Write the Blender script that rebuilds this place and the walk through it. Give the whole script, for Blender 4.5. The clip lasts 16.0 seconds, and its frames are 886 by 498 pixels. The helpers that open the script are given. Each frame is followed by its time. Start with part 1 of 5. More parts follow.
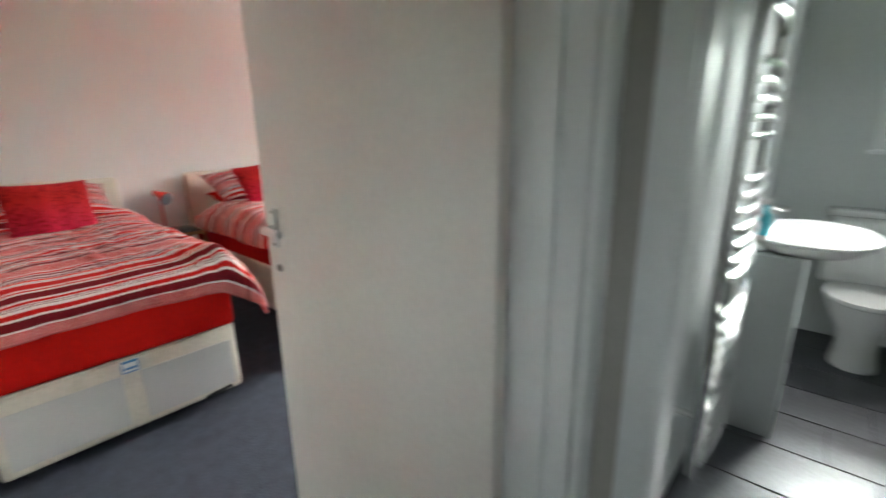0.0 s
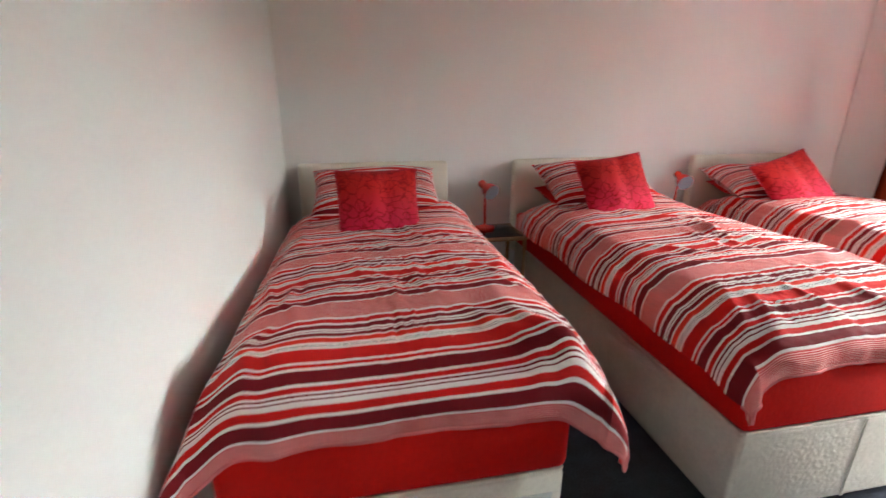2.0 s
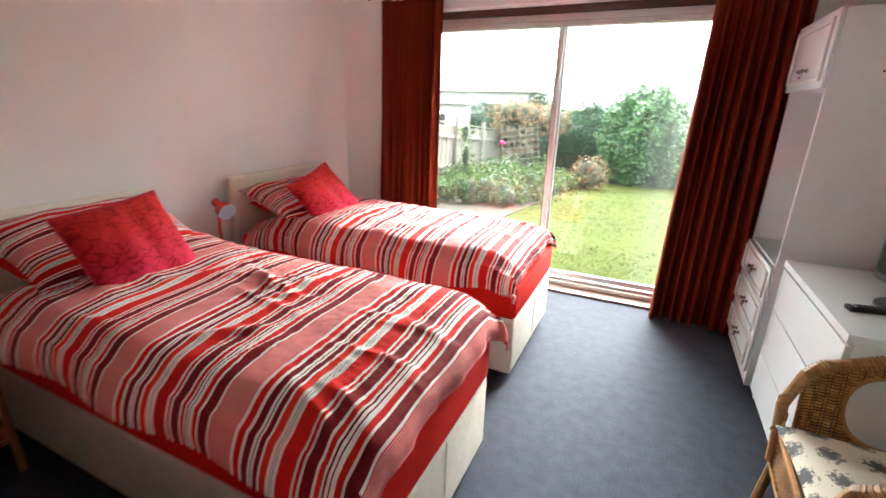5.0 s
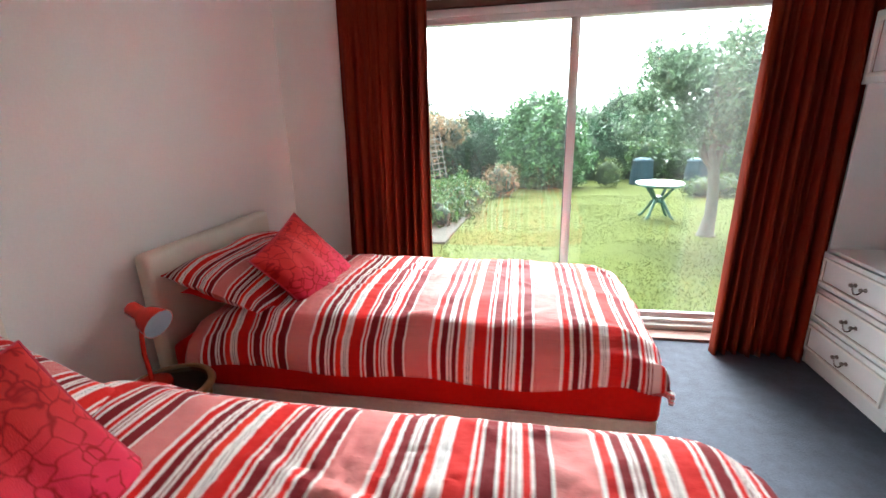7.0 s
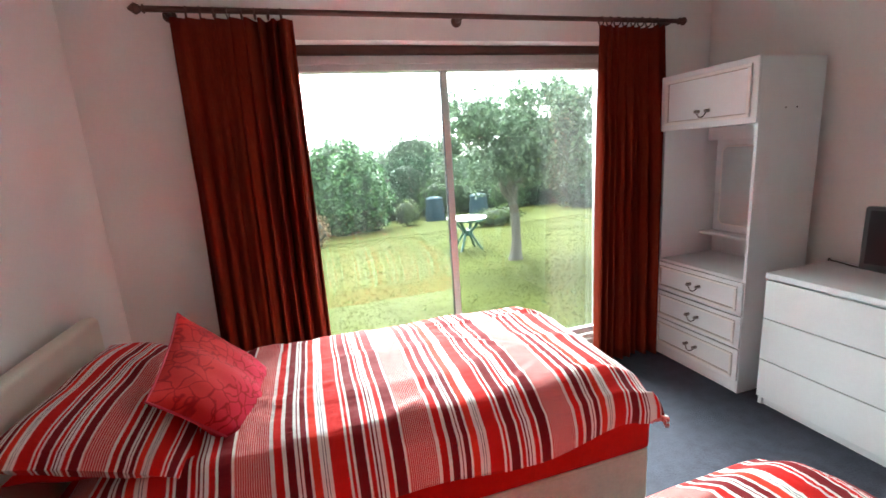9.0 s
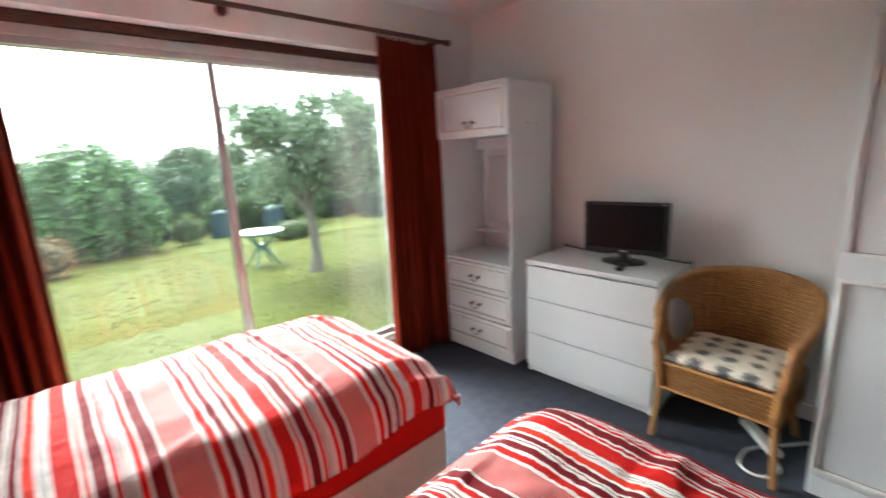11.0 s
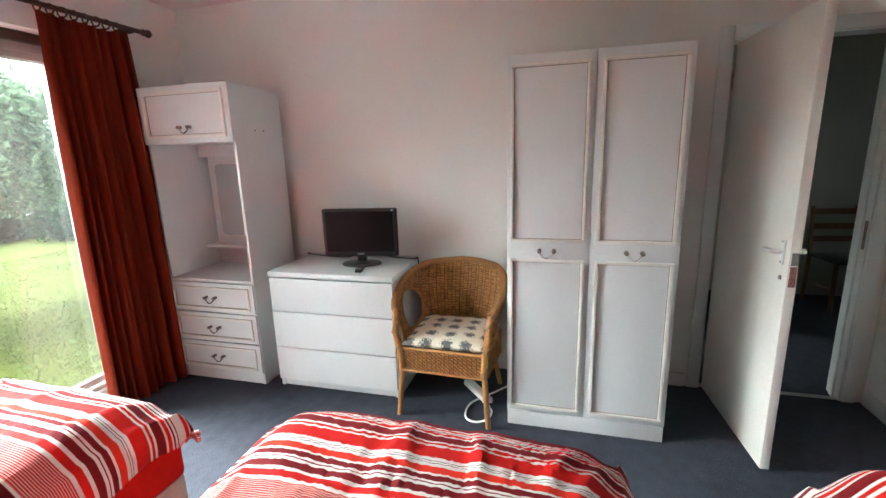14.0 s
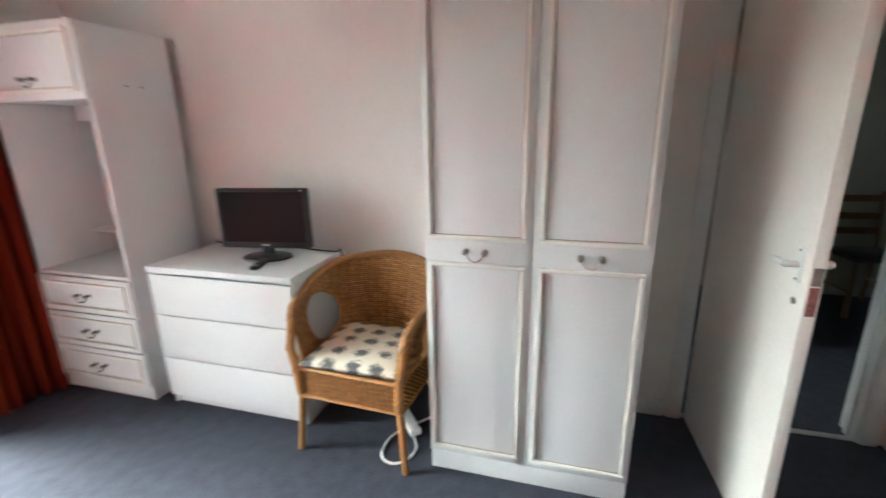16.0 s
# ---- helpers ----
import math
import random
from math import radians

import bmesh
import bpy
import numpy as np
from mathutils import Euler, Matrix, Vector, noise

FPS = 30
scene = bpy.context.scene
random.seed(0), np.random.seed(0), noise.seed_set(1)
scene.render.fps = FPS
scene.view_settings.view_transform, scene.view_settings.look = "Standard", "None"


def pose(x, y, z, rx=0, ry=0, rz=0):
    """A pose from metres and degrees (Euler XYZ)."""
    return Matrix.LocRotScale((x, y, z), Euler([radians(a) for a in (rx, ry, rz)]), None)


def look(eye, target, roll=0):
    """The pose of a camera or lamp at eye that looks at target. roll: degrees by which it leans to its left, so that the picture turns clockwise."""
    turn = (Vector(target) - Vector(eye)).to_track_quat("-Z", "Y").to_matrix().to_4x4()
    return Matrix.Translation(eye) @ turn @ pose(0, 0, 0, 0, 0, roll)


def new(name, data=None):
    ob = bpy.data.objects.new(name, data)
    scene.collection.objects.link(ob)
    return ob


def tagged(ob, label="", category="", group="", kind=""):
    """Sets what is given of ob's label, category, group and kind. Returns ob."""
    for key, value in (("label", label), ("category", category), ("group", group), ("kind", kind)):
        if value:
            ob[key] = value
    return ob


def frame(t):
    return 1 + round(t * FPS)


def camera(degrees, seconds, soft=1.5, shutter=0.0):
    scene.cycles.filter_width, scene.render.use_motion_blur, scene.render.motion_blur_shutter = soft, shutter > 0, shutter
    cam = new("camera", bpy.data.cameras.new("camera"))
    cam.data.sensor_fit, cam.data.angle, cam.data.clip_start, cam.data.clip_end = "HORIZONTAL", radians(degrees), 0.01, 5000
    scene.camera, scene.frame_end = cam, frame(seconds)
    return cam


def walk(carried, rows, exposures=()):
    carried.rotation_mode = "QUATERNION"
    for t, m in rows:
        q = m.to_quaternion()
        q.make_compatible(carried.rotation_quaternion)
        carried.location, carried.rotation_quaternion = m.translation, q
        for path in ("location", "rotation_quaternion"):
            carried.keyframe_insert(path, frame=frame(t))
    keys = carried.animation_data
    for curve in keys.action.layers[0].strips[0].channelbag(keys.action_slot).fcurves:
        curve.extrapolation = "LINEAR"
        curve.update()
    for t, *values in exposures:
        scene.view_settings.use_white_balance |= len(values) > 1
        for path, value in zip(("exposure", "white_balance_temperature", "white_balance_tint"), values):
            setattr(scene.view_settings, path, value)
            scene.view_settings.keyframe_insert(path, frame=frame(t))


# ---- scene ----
cam = camera(90.6, 16.0, shutter=0.4)
PATH = [
    (0, (0.365, -0.235, 1.3), (-0.922, 1.207, 0.785), -0.8),
    (0.5, (0.08, -0.069, 1.313), (-1.671, 0.738, 0.782), -1.4),
    (1, (-0.237, 0.012, 1.318), (-2.138, 0.257, 0.746), 0.6),
    (1.5, (-0.577, 0.007, 1.336), (-2.472, 0.23, 0.736), -0.3),
    (2, (-0.872, 0.06, 1.356), (-2.739, 0.414, 0.735), 0.0),
    (2.5, (-1.023, 0.109, 1.405), (-2.747, 0.913, 0.786), 0.5),
    (3, (-1.115, 0.085, 1.453), (-2.682, 1.161, 0.83), -2.3),
    (3.5, (-1.153, 0.069, 1.446), (-2.612, 1.281, 0.813), -1.6),
    (4, (-1.169, 0.09, 1.447), (-2.544, 1.392, 0.803), -1.0),
    (4.5, (-1.21, 0.241, 1.463), (-2.255, 1.825, 0.831), 1.9),
    (4.7, (-1.238, 0.349, 1.48), (-2.167, 2.004, 0.85), 2.0),
    (6.8, (-2.185, 1.106, 1.52), (-2.591, 2.975, 0.942), -1.8),
    (7, (-2.35, 1.126, 1.507), (-2.701, 3.008, 0.935), -1.6),
    (7.5, (-2.575, 1.24, 1.53), (-2.66, 3.152, 0.952), -4.6),
    (8, (-2.9, 1.33, 1.545), (-2.535, 3.222, 1.014), -3.3),
    (8.2, (-2.94, 1.35, 1.57), (-2.53, 3.249, 1.098), -3.9),
    (10.3, (-2.985, 1.42, 1.514), (-2.212, 3.223, 1.128), -0.4),
    (10.5, (-2.941, 1.413, 1.506), (-2.133, 3.199, 1.112), -0.2),
    (11, (-2.912, 1.398, 1.511), (-1.596, 2.844, 1.088), -2.9),
    (11.5, (-2.898, 1.342, 1.506), (-1.21, 2.302, 1.027), -4.2),
    (12, (-2.898, 1.331, 1.519), (-1.117, 2.087, 1.012), -3.2),
    (12.5, (-2.922, 1.303, 1.529), (-1.116, 2.003, 1.033), -2.7),
    (13, (-2.928, 1.261, 1.533), (-1.07, 1.833, 1.062), -2.0),
    (13.5, (-2.94, 1.279, 1.531), (-1.061, 1.802, 1.089), -2.0),
    (14, (-2.93, 1.32, 1.512), (-1.045, 1.833, 1.084), -1.7),
    (14.5, (-2.882, 1.343, 1.501), (-1.023, 1.944, 1.075), -1.9),
    (15, (-2.759, 1.278, 1.505), (-0.955, 2.028, 1.078), -1.7),
    (15.5, (-2.579, 1.186, 1.484), (-0.795, 1.973, 1.038), -1.0),
    (16, (-2.254, 1.072, 1.461), (-0.399, 1.595, 0.928), -0.9),
]
# stops, kelvin and tint: the camera opens up in the dim doorway and closes down towards the window
EXPOSURES = [(0.0, 5.25, 6400, 8.5), (0.6, 5.48, 6450, 9), (1.0, 5.27, 6100, 7.5), (1.5, 4.83, 5850, 6), (2.0, 4.95, 6200, 6.5), (2.5, 4.68, 6650, 7), (4.5, 4.82, 6450, 5.5), (7.0, 4.48, 6000, 4), (7.5, 4.52, 6000, 4), (11.0, 4.28, 6200, 5), (12.0, 4.42, 6150, 4), (13.5, 4.82, 6100, 3.5), (14.5, 4.6, 6100, 3.5), (15.5, 4.4, 6100, 3.5), (16.0, 4.93, 6150, 3.5)]
walk(cam, [(t, look(eye, target, roll)) for t, eye, target, roll in PATH], exposures=EXPOSURES)

# ---- light: an overcast day through the glass doors ----
world = bpy.data.worlds.new("overcast")
scene.world = world
world.use_nodes = True
wt = world.node_tree
sky = wt.nodes.new("ShaderNodeTexSky")
sky.sky_type = "NISHITA"
sky.sun_disc = False
sky.sun_elevation = radians(42)
sky.sun_rotation = radians(5)
sky.air_density, sky.dust_density, sky.ozone_density = 1.0, 4.0, 1.0
pale = wt.nodes.new("ShaderNodeHueSaturation")
pale.inputs["Saturation"].default_value = 0.10
wt.links.new(sky.outputs[0], pale.inputs["Color"])
wt.links.new(pale.outputs[0], wt.nodes["Background"].inputs["Color"])
wt.nodes["Background"].inputs["Strength"].default_value = 0.15
sun = new("sun", bpy.data.lights.new("sun", "SUN"))
sun.data.energy, sun.data.angle, sun.data.color = 0.5, radians(54), (1.0, 0.96, 0.9)
sun.matrix_world = look((0.5, 10, 5.4), (0, 4, 0))


# ---- materials ----
def mat(name, color, rough=0.6, vary=0.12, scale=6.0, bump=0.1, fine=120.0, metal=0.0, stretch=(1, 1, 1), spec=0.5, coat=0.0, coords="Object"):
    """A painted, woven or plain surface: base colour varied at two scales, with fine relief."""
    m = bpy.data.materials.new(name)
    m.use_nodes = True
    n, l = m.node_tree.nodes, m.node_tree.links
    b = n["Principled BSDF"]
    tc = n.new("ShaderNodeTexCoord")
    mp = n.new("ShaderNodeMapping")
    mp.inputs["Scale"].default_value = stretch
    l.new(tc.outputs[coords], mp.inputs[0])
    big, small = n.new("ShaderNodeTexNoise"), n.new("ShaderNodeTexNoise")
    big.inputs["Scale"].default_value, big.inputs["Detail"].default_value = scale, 4
    small.inputs["Scale"].default_value, small.inputs["Detail"].default_value = fine, 3
    l.new(mp.outputs[0], big.inputs["Vector"])
    l.new(mp.outputs[0], small.inputs["Vector"])
    add = n.new("ShaderNodeMath")
    add.operation = "ADD"
    l.new(big.outputs[0], add.inputs[0])
    l.new(small.outputs[0], add.inputs[1])
    ramp = n.new("ShaderNodeMapRange")
    ramp.inputs["From Min"].default_value, ramp.inputs["From Max"].default_value = 0.6, 1.4
    ramp.inputs["To Min"].default_value, ramp.inputs["To Max"].default_value = 1 - vary, 1 + vary
    l.new(add.outputs[0], ramp.inputs[0])
    mul = n.new("ShaderNodeVectorMath")
    mul.operation = "SCALE"
    mul.inputs[0].default_value = color
    l.new(ramp.outputs[0], mul.inputs["Scale"])
    l.new(mul.outputs[0], b.inputs["Base Color"])
    b.inputs["Roughness"].default_value, b.inputs["Metallic"].default_value = rough, metal
    b.inputs["Specular IOR Level"].default_value, b.inputs["Coat Weight"].default_value = spec, coat
    if bump:
        bp = n.new("ShaderNodeBump")
        bp.inputs["Strength"].default_value, bp.inputs["Distance"].default_value = bump, 0.004
        l.new(small.outputs[0], bp.inputs["Height"])
        l.new(bp.outputs[0], b.inputs["Normal"])
    return m


def ramp_node(n, stops, mode="CONSTANT"):
    r = n.new("ShaderNodeValToRGB")
    r.color_ramp.interpolation = mode
    e = r.color_ramp.elements
    e[0].position, e[0].color = stops[0][0], (*stops[0][1], 1)
    e[1].position, e[1].color = stops[1][0], (*stops[1][1], 1)
    for p, c in stops[2:]:
        x = e.new(p)
        x.color = (*c, 1)
    return r


def striped(name, axis, period):
    """Printed cotton: stripes across the cloth's u or v, a band of pinstripes among them."""
    m = bpy.data.materials.new(name)
    m.use_nodes = True
    n, l = m.node_tree.nodes, m.node_tree.links
    b = n["Principled BSDF"]
    uv = n.new("ShaderNodeUVMap")
    sep = n.new("ShaderNodeSeparateXYZ")
    l.new(uv.outputs[0], sep.inputs[0])
    div = n.new("ShaderNodeMath")
    div.operation = "DIVIDE"
    div.inputs[1].default_value = period
    l.new(sep.outputs[axis], div.inputs[0])
    fr = n.new("ShaderNodeMath")
    fr.operation = "FRACT"
    l.new(div.outputs[0], fr.inputs[0])
    red, wine, white, scarlet, pink, ink = (0.58, 0.009, 0.007), (0.19, 0.006, 0.011), (0.78, 0.73, 0.705), (0.70, 0.032, 0.014), (0.62, 0.19, 0.17), (0.05, 0.02, 0.04)
    widths = [(pink, 105), (white, 13), (red, 27), (white, 12), (wine, 28), (white, 9), (wine, 5), (white, 9), (wine, 20), (white, 9), (scarlet, 26), (white, 12), (ink, 3), (white, 6), (ink, 3), (white, 13),
              (red, 55), (white, 9), (red, 9), (white, 9), (wine, 36), (white, 9), (red, 14), (white, 8), (wine, 6), (white, 8), (wine, 5), (white, 12), (red, 21), (white, 9), (wine, 38), (white, 10)]
    total, at, stops, mask = sum(w for _, w in widths), 0.0, [], []
    for c, w in widths:
        stops.append((at, c))
        if c is pink:
            mask = [(0.0, (0, 0, 0)), (at, (1, 1, 1)), (at + w / total, (0, 0, 0))]
        at += w / total
    ramp, msk = ramp_node(n, stops), ramp_node(n, mask)
    l.new(fr.outputs[0], ramp.inputs[0])
    l.new(fr.outputs[0], msk.inputs[0])
    fine = n.new("ShaderNodeMath")
    fine.operation = "MULTIPLY"
    fine.inputs[1].default_value = 1 / 0.0062
    l.new(sep.outputs[axis], fine.inputs[0])
    ff = n.new("ShaderNodeMath")
    ff.operation = "FRACT"
    l.new(fine.outputs[0], ff.inputs[0])
    pin = ramp_node(n, [(0.0, (0.72, 0.38, 0.355)), (0.5, (0.52, 0.02, 0.02))])
    l.new(ff.outputs[0], pin.inputs[0])
    mix = n.new("ShaderNodeMix")
    mix.data_type = "RGBA"
    l.new(msk.outputs[0], mix.inputs["Factor"])
    l.new(ramp.outputs[0], mix.inputs["A"])
    l.new(pin.outputs[0], mix.inputs["B"])
    noi = n.new("ShaderNodeTexNoise")
    noi.inputs["Scale"].default_value, noi.inputs["Detail"].default_value = 3.0, 5
    mr = n.new("ShaderNodeMapRange")
    mr.inputs["To Min"].default_value, mr.inputs["To Max"].default_value = 0.86, 1.12
    l.new(noi.outputs[0], mr.inputs[0])
    sc = n.new("ShaderNodeVectorMath")
    sc.operation = "SCALE"
    l.new(mix.outputs["Result"], sc.inputs[0])
    l.new(mr.outputs[0], sc.inputs["Scale"])
    l.new(sc.outputs[0], b.inputs["Base Color"])
    b.inputs["Roughness"].default_value, b.inputs["Specular IOR Level"].default_value = 0.8, 0.2
    weave = n.new("ShaderNodeTexNoise")
    weave.inputs["Scale"].default_value, weave.inputs["Detail"].default_value = 28.0, 6
    bp = n.new("ShaderNodeBump")
    bp.inputs["Strength"].default_value, bp.inputs["Distance"].default_value = 0.4, 0.01
    l.new(weave.outputs[0], bp.inputs["Height"])
    l.new(bp.outputs[0], b.inputs["Normal"])
    return m


def glass(name, tint=(0.97, 0.99, 0.98), rough=0.0, film=0.0, smear_haze=None):
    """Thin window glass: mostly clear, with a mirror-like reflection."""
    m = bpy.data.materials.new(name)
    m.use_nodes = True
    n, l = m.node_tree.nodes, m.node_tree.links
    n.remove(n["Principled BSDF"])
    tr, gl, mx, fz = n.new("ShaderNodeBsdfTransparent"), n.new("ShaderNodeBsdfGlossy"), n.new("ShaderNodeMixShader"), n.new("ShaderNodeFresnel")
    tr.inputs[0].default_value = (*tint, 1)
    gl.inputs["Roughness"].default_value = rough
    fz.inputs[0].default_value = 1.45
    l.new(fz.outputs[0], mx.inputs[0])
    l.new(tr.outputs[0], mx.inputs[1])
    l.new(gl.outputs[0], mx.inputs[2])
    last = mx
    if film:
        # a thin film of dust and wiping streaks, scattering daylight as added haze
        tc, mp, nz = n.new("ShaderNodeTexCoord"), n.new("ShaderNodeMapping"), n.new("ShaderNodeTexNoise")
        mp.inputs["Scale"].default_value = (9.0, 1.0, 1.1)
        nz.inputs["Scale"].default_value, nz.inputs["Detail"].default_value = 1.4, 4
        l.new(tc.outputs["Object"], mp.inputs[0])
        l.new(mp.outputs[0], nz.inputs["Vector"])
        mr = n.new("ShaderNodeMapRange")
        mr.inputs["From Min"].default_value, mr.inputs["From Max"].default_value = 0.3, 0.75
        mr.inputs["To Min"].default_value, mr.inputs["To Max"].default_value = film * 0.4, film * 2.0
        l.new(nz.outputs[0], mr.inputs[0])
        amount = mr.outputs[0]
        if smear_haze:
            # a broad smear down one side of the pane, with pale reflected haze put in
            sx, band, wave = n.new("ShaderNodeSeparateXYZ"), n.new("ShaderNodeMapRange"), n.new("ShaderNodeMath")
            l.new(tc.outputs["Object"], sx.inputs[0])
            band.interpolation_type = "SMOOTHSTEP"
            band.inputs["From Min"].default_value, band.inputs["From Max"].default_value = smear_haze[0], smear_haze[1]
            band.inputs["To Min"].default_value, band.inputs["To Max"].default_value = smear_haze[2], smear_haze[3]
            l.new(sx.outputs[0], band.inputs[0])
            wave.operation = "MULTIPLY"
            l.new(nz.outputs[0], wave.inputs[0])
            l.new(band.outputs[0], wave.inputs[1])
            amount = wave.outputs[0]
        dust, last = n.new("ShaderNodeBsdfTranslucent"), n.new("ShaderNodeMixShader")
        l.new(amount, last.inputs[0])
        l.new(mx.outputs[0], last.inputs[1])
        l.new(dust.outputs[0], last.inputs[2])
    l.new(last.outputs[0], n["Material Output"].inputs[0])
    return m


def floral(name, ground, line, low):
    """Cushion cotton: petals drawn in a darker line on a colour that changes across the cloth."""
    m = bpy.data.materials.new(name)
    m.use_nodes = True
    n, l = m.node_tree.nodes, m.node_tree.links
    b = n["Principled BSDF"]
    uv = n.new("ShaderNodeUVMap")
    nz = n.new("ShaderNodeTexNoise")
    nz.inputs["Scale"].default_value = 5.0
    l.new(uv.outputs[0], nz.inputs["Vector"])
    wob = n.new("ShaderNodeMix")
    wob.data_type = "RGBA"
    wob.inputs["Factor"].default_value = 0.2
    l.new(uv.outputs[0], wob.inputs["A"])
    l.new(nz.outputs["Color"], wob.inputs["B"])
    vo = n.new("ShaderNodeTexVoronoi")
    vo.feature, vo.inputs["Scale"].default_value = "DISTANCE_TO_EDGE", 10.5
    l.new(wob.outputs["Result"], vo.inputs["Vector"])
    edge = ramp_node(n, [(0.0, (1, 1, 1)), (0.09, (0, 0, 0))], "EASE")
    l.new(vo.outputs[0], edge.inputs[0])
    where = n.new("ShaderNodeTexNoise")
    where.inputs["Scale"].default_value = 2.6
    l.new(uv.outputs[0], where.inputs["Vector"])
    wr = ramp_node(n, [(0.0, (0, 0, 0)), (0.38, (1, 1, 1))])
    l.new(where.outputs[0], wr.inputs[0])
    both = n.new("ShaderNodeMath")
    both.operation = "MULTIPLY"
    l.new(edge.outputs[0], both.inputs[0])
    l.new(wr.outputs[0], both.inputs[1])
    sep = n.new("ShaderNodeSeparateXYZ")
    l.new(uv.outputs[0], sep.inputs[0])
    fade = ramp_node(n, [(0.15, low), (0.75, ground)], "EASE")
    l.new(sep.outputs[1], fade.inputs[0])
    mix = n.new("ShaderNodeMix")
    mix.data_type = "RGBA"
    l.new(both.outputs[0], mix.inputs["Factor"])
    l.new(fade.outputs[0], mix.inputs["A"])
    mix.inputs["B"].default_value = (*line, 1)
    l.new(mix.outputs["Result"], b.inputs["Base Color"])
    b.inputs["Roughness"].default_value, b.inputs["Specular IOR Level"].default_value = 0.8, 0.2
    fb = n.new("ShaderNodeTexNoise")
    fb.inputs["Scale"].default_value = 160
    bp = n.new("ShaderNodeBump")
    bp.inputs["Strength"].default_value, bp.inputs["Distance"].default_value = 0.3, 0.003
    l.new(fb.outputs[0], bp.inputs["Height"])
    l.new(bp.outputs[0], b.inputs["Normal"])
    return m


def leafy(name, dark, light, through_light=0.25, gloss=0.65):
    """Leaves: colour differs from leaf to leaf, with some light shining through."""
    m = bpy.data.materials.new(name)
    m.use_nodes = True
    n, l = m.node_tree.nodes, m.node_tree.links
    b = n["Principled BSDF"]
    geo = n.new("ShaderNodeNewGeometry")
    ramp = ramp_node(n, [(0.0, dark), (1.0, light)], "LINEAR")
    l.new(geo.outputs["Random Per Island"], ramp.inputs[0])
    l.new(ramp.outputs[0], b.inputs["Base Color"])
    b.inputs["Roughness"].default_value, b.inputs["Specular IOR Level"].default_value = gloss, 0.15 if gloss > 0.6 else 0.45
    tr, mx = n.new("ShaderNodeBsdfTranslucent"), n.new("ShaderNodeMixShader")
    l.new(ramp.outputs[0], tr.inputs[0])
    mx.inputs[0].default_value = through_light
    l.new(b.outputs[0], mx.inputs[1])
    l.new(tr.outputs[0], mx.inputs[2])
    l.new(mx.outputs[0], n["Material Output"].inputs[0])
    return m


def woven(name):
    """Woven cane: rows of short strands with dark gaps between them."""
    m = bpy.data.materials.new(name)
    m.use_nodes = True
    n, l = m.node_tree.nodes, m.node_tree.links
    b = n["Principled BSDF"]
    uv, br = n.new("ShaderNodeUVMap"), n.new("ShaderNodeTexBrick")
    br.inputs["Scale"].default_value = 1.0
    br.inputs["Brick Width"].default_value, br.inputs["Row Height"].default_value = 0.026, 0.0105
    br.offset = 0.0
    br.inputs["Mortar Size"].default_value, br.inputs["Mortar Smooth"].default_value = 0.0028, 0.8
    br.inputs["Color1"].default_value, br.inputs["Color2"].default_value = (0.60, 0.30, 0.095, 1), (0.42, 0.185, 0.050, 1)
    br.inputs["Mortar"].default_value = (0.12, 0.046, 0.012, 1)
    l.new(uv.outputs[0], br.inputs["Vector"])
    nz, mr, sc = n.new("ShaderNodeTexNoise"), n.new("ShaderNodeMapRange"), n.new("ShaderNodeVectorMath")
    nz.inputs["Scale"].default_value, nz.inputs["Detail"].default_value = 14, 4
    mr.inputs["To Min"].default_value, mr.inputs["To Max"].default_value = 0.65, 1.35
    l.new(nz.outputs[0], mr.inputs[0])
    sc.operation = "SCALE"
    l.new(br.outputs["Color"], sc.inputs[0])
    l.new(mr.outputs[0], sc.inputs["Scale"])
    l.new(sc.outputs[0], b.inputs["Base Color"])
    b.inputs["Roughness"].default_value = 0.45
    bp = n.new("ShaderNodeBump")
    bp.invert = True
    bp.inputs["Strength"].default_value, bp.inputs["Distance"].default_value = 0.9, 0.004
    l.new(br.outputs["Fac"], bp.inputs["Height"])
    l.new(bp.outputs[0], b.inputs["Normal"])
    return m


WALL = mat("wall_paint", (0.845, 0.832, 0.808), 0.85, 0.03, 1.2, 0.25, 90)
CEIL = mat("ceiling_paint", (0.88, 0.875, 0.865), 0.9, 0.03, 1.5, 0.3, 60)
CARPET = mat("carpet", (0.048, 0.054, 0.073), 0.9, 0.30, 16.0, 1.0, 110, spec=0.25)
GLOSS = mat("gloss_paint", (0.78, 0.81, 0.81), 0.32, 0.03, 3.0, 0.03, 60)
LAMINATE = mat("white_laminate", (0.74, 0.775, 0.785), 0.38, 0.03, 2.5, 0.04, 90)
MOULD = mat("cream_moulding", (0.80, 0.80, 0.765), 0.3, 0.02, 5, 0.0, 60)
SHADOWLINE = mat("moulding_shadow_brown", (0.33, 0.26, 0.21), 0.5, 0.2, 20, 0.1, 90)
CREAM = mat("damask_fabric", (0.60, 0.56, 0.48), 0.8, 0.10, 14, 0.6, 60)
FOOTCLOTH = mat("foot_cloth", (0.50, 0.50, 0.49), 0.85, 0.06, 6, 0.3, 150)
HEADCLOTH = mat("headboard_fabric", (0.72, 0.67, 0.57), 0.75, 0.08, 5, 0.25, 180)
SHEET = mat("red_cotton", (0.55, 0.009, 0.005), 0.9, 0.10, 5, 0.3, 60, spec=0.15)
STRIPE = striped("striped_cotton", 0, 0.49)
CUSHION = floral("floral_cushion", (0.50, 0.015, 0.014), (0.27, 0.003, 0.006), (0.56, 0.013, 0.055))
PIPING = mat("cushion_seam", (0.45, 0.015, 0.04), 0.7)
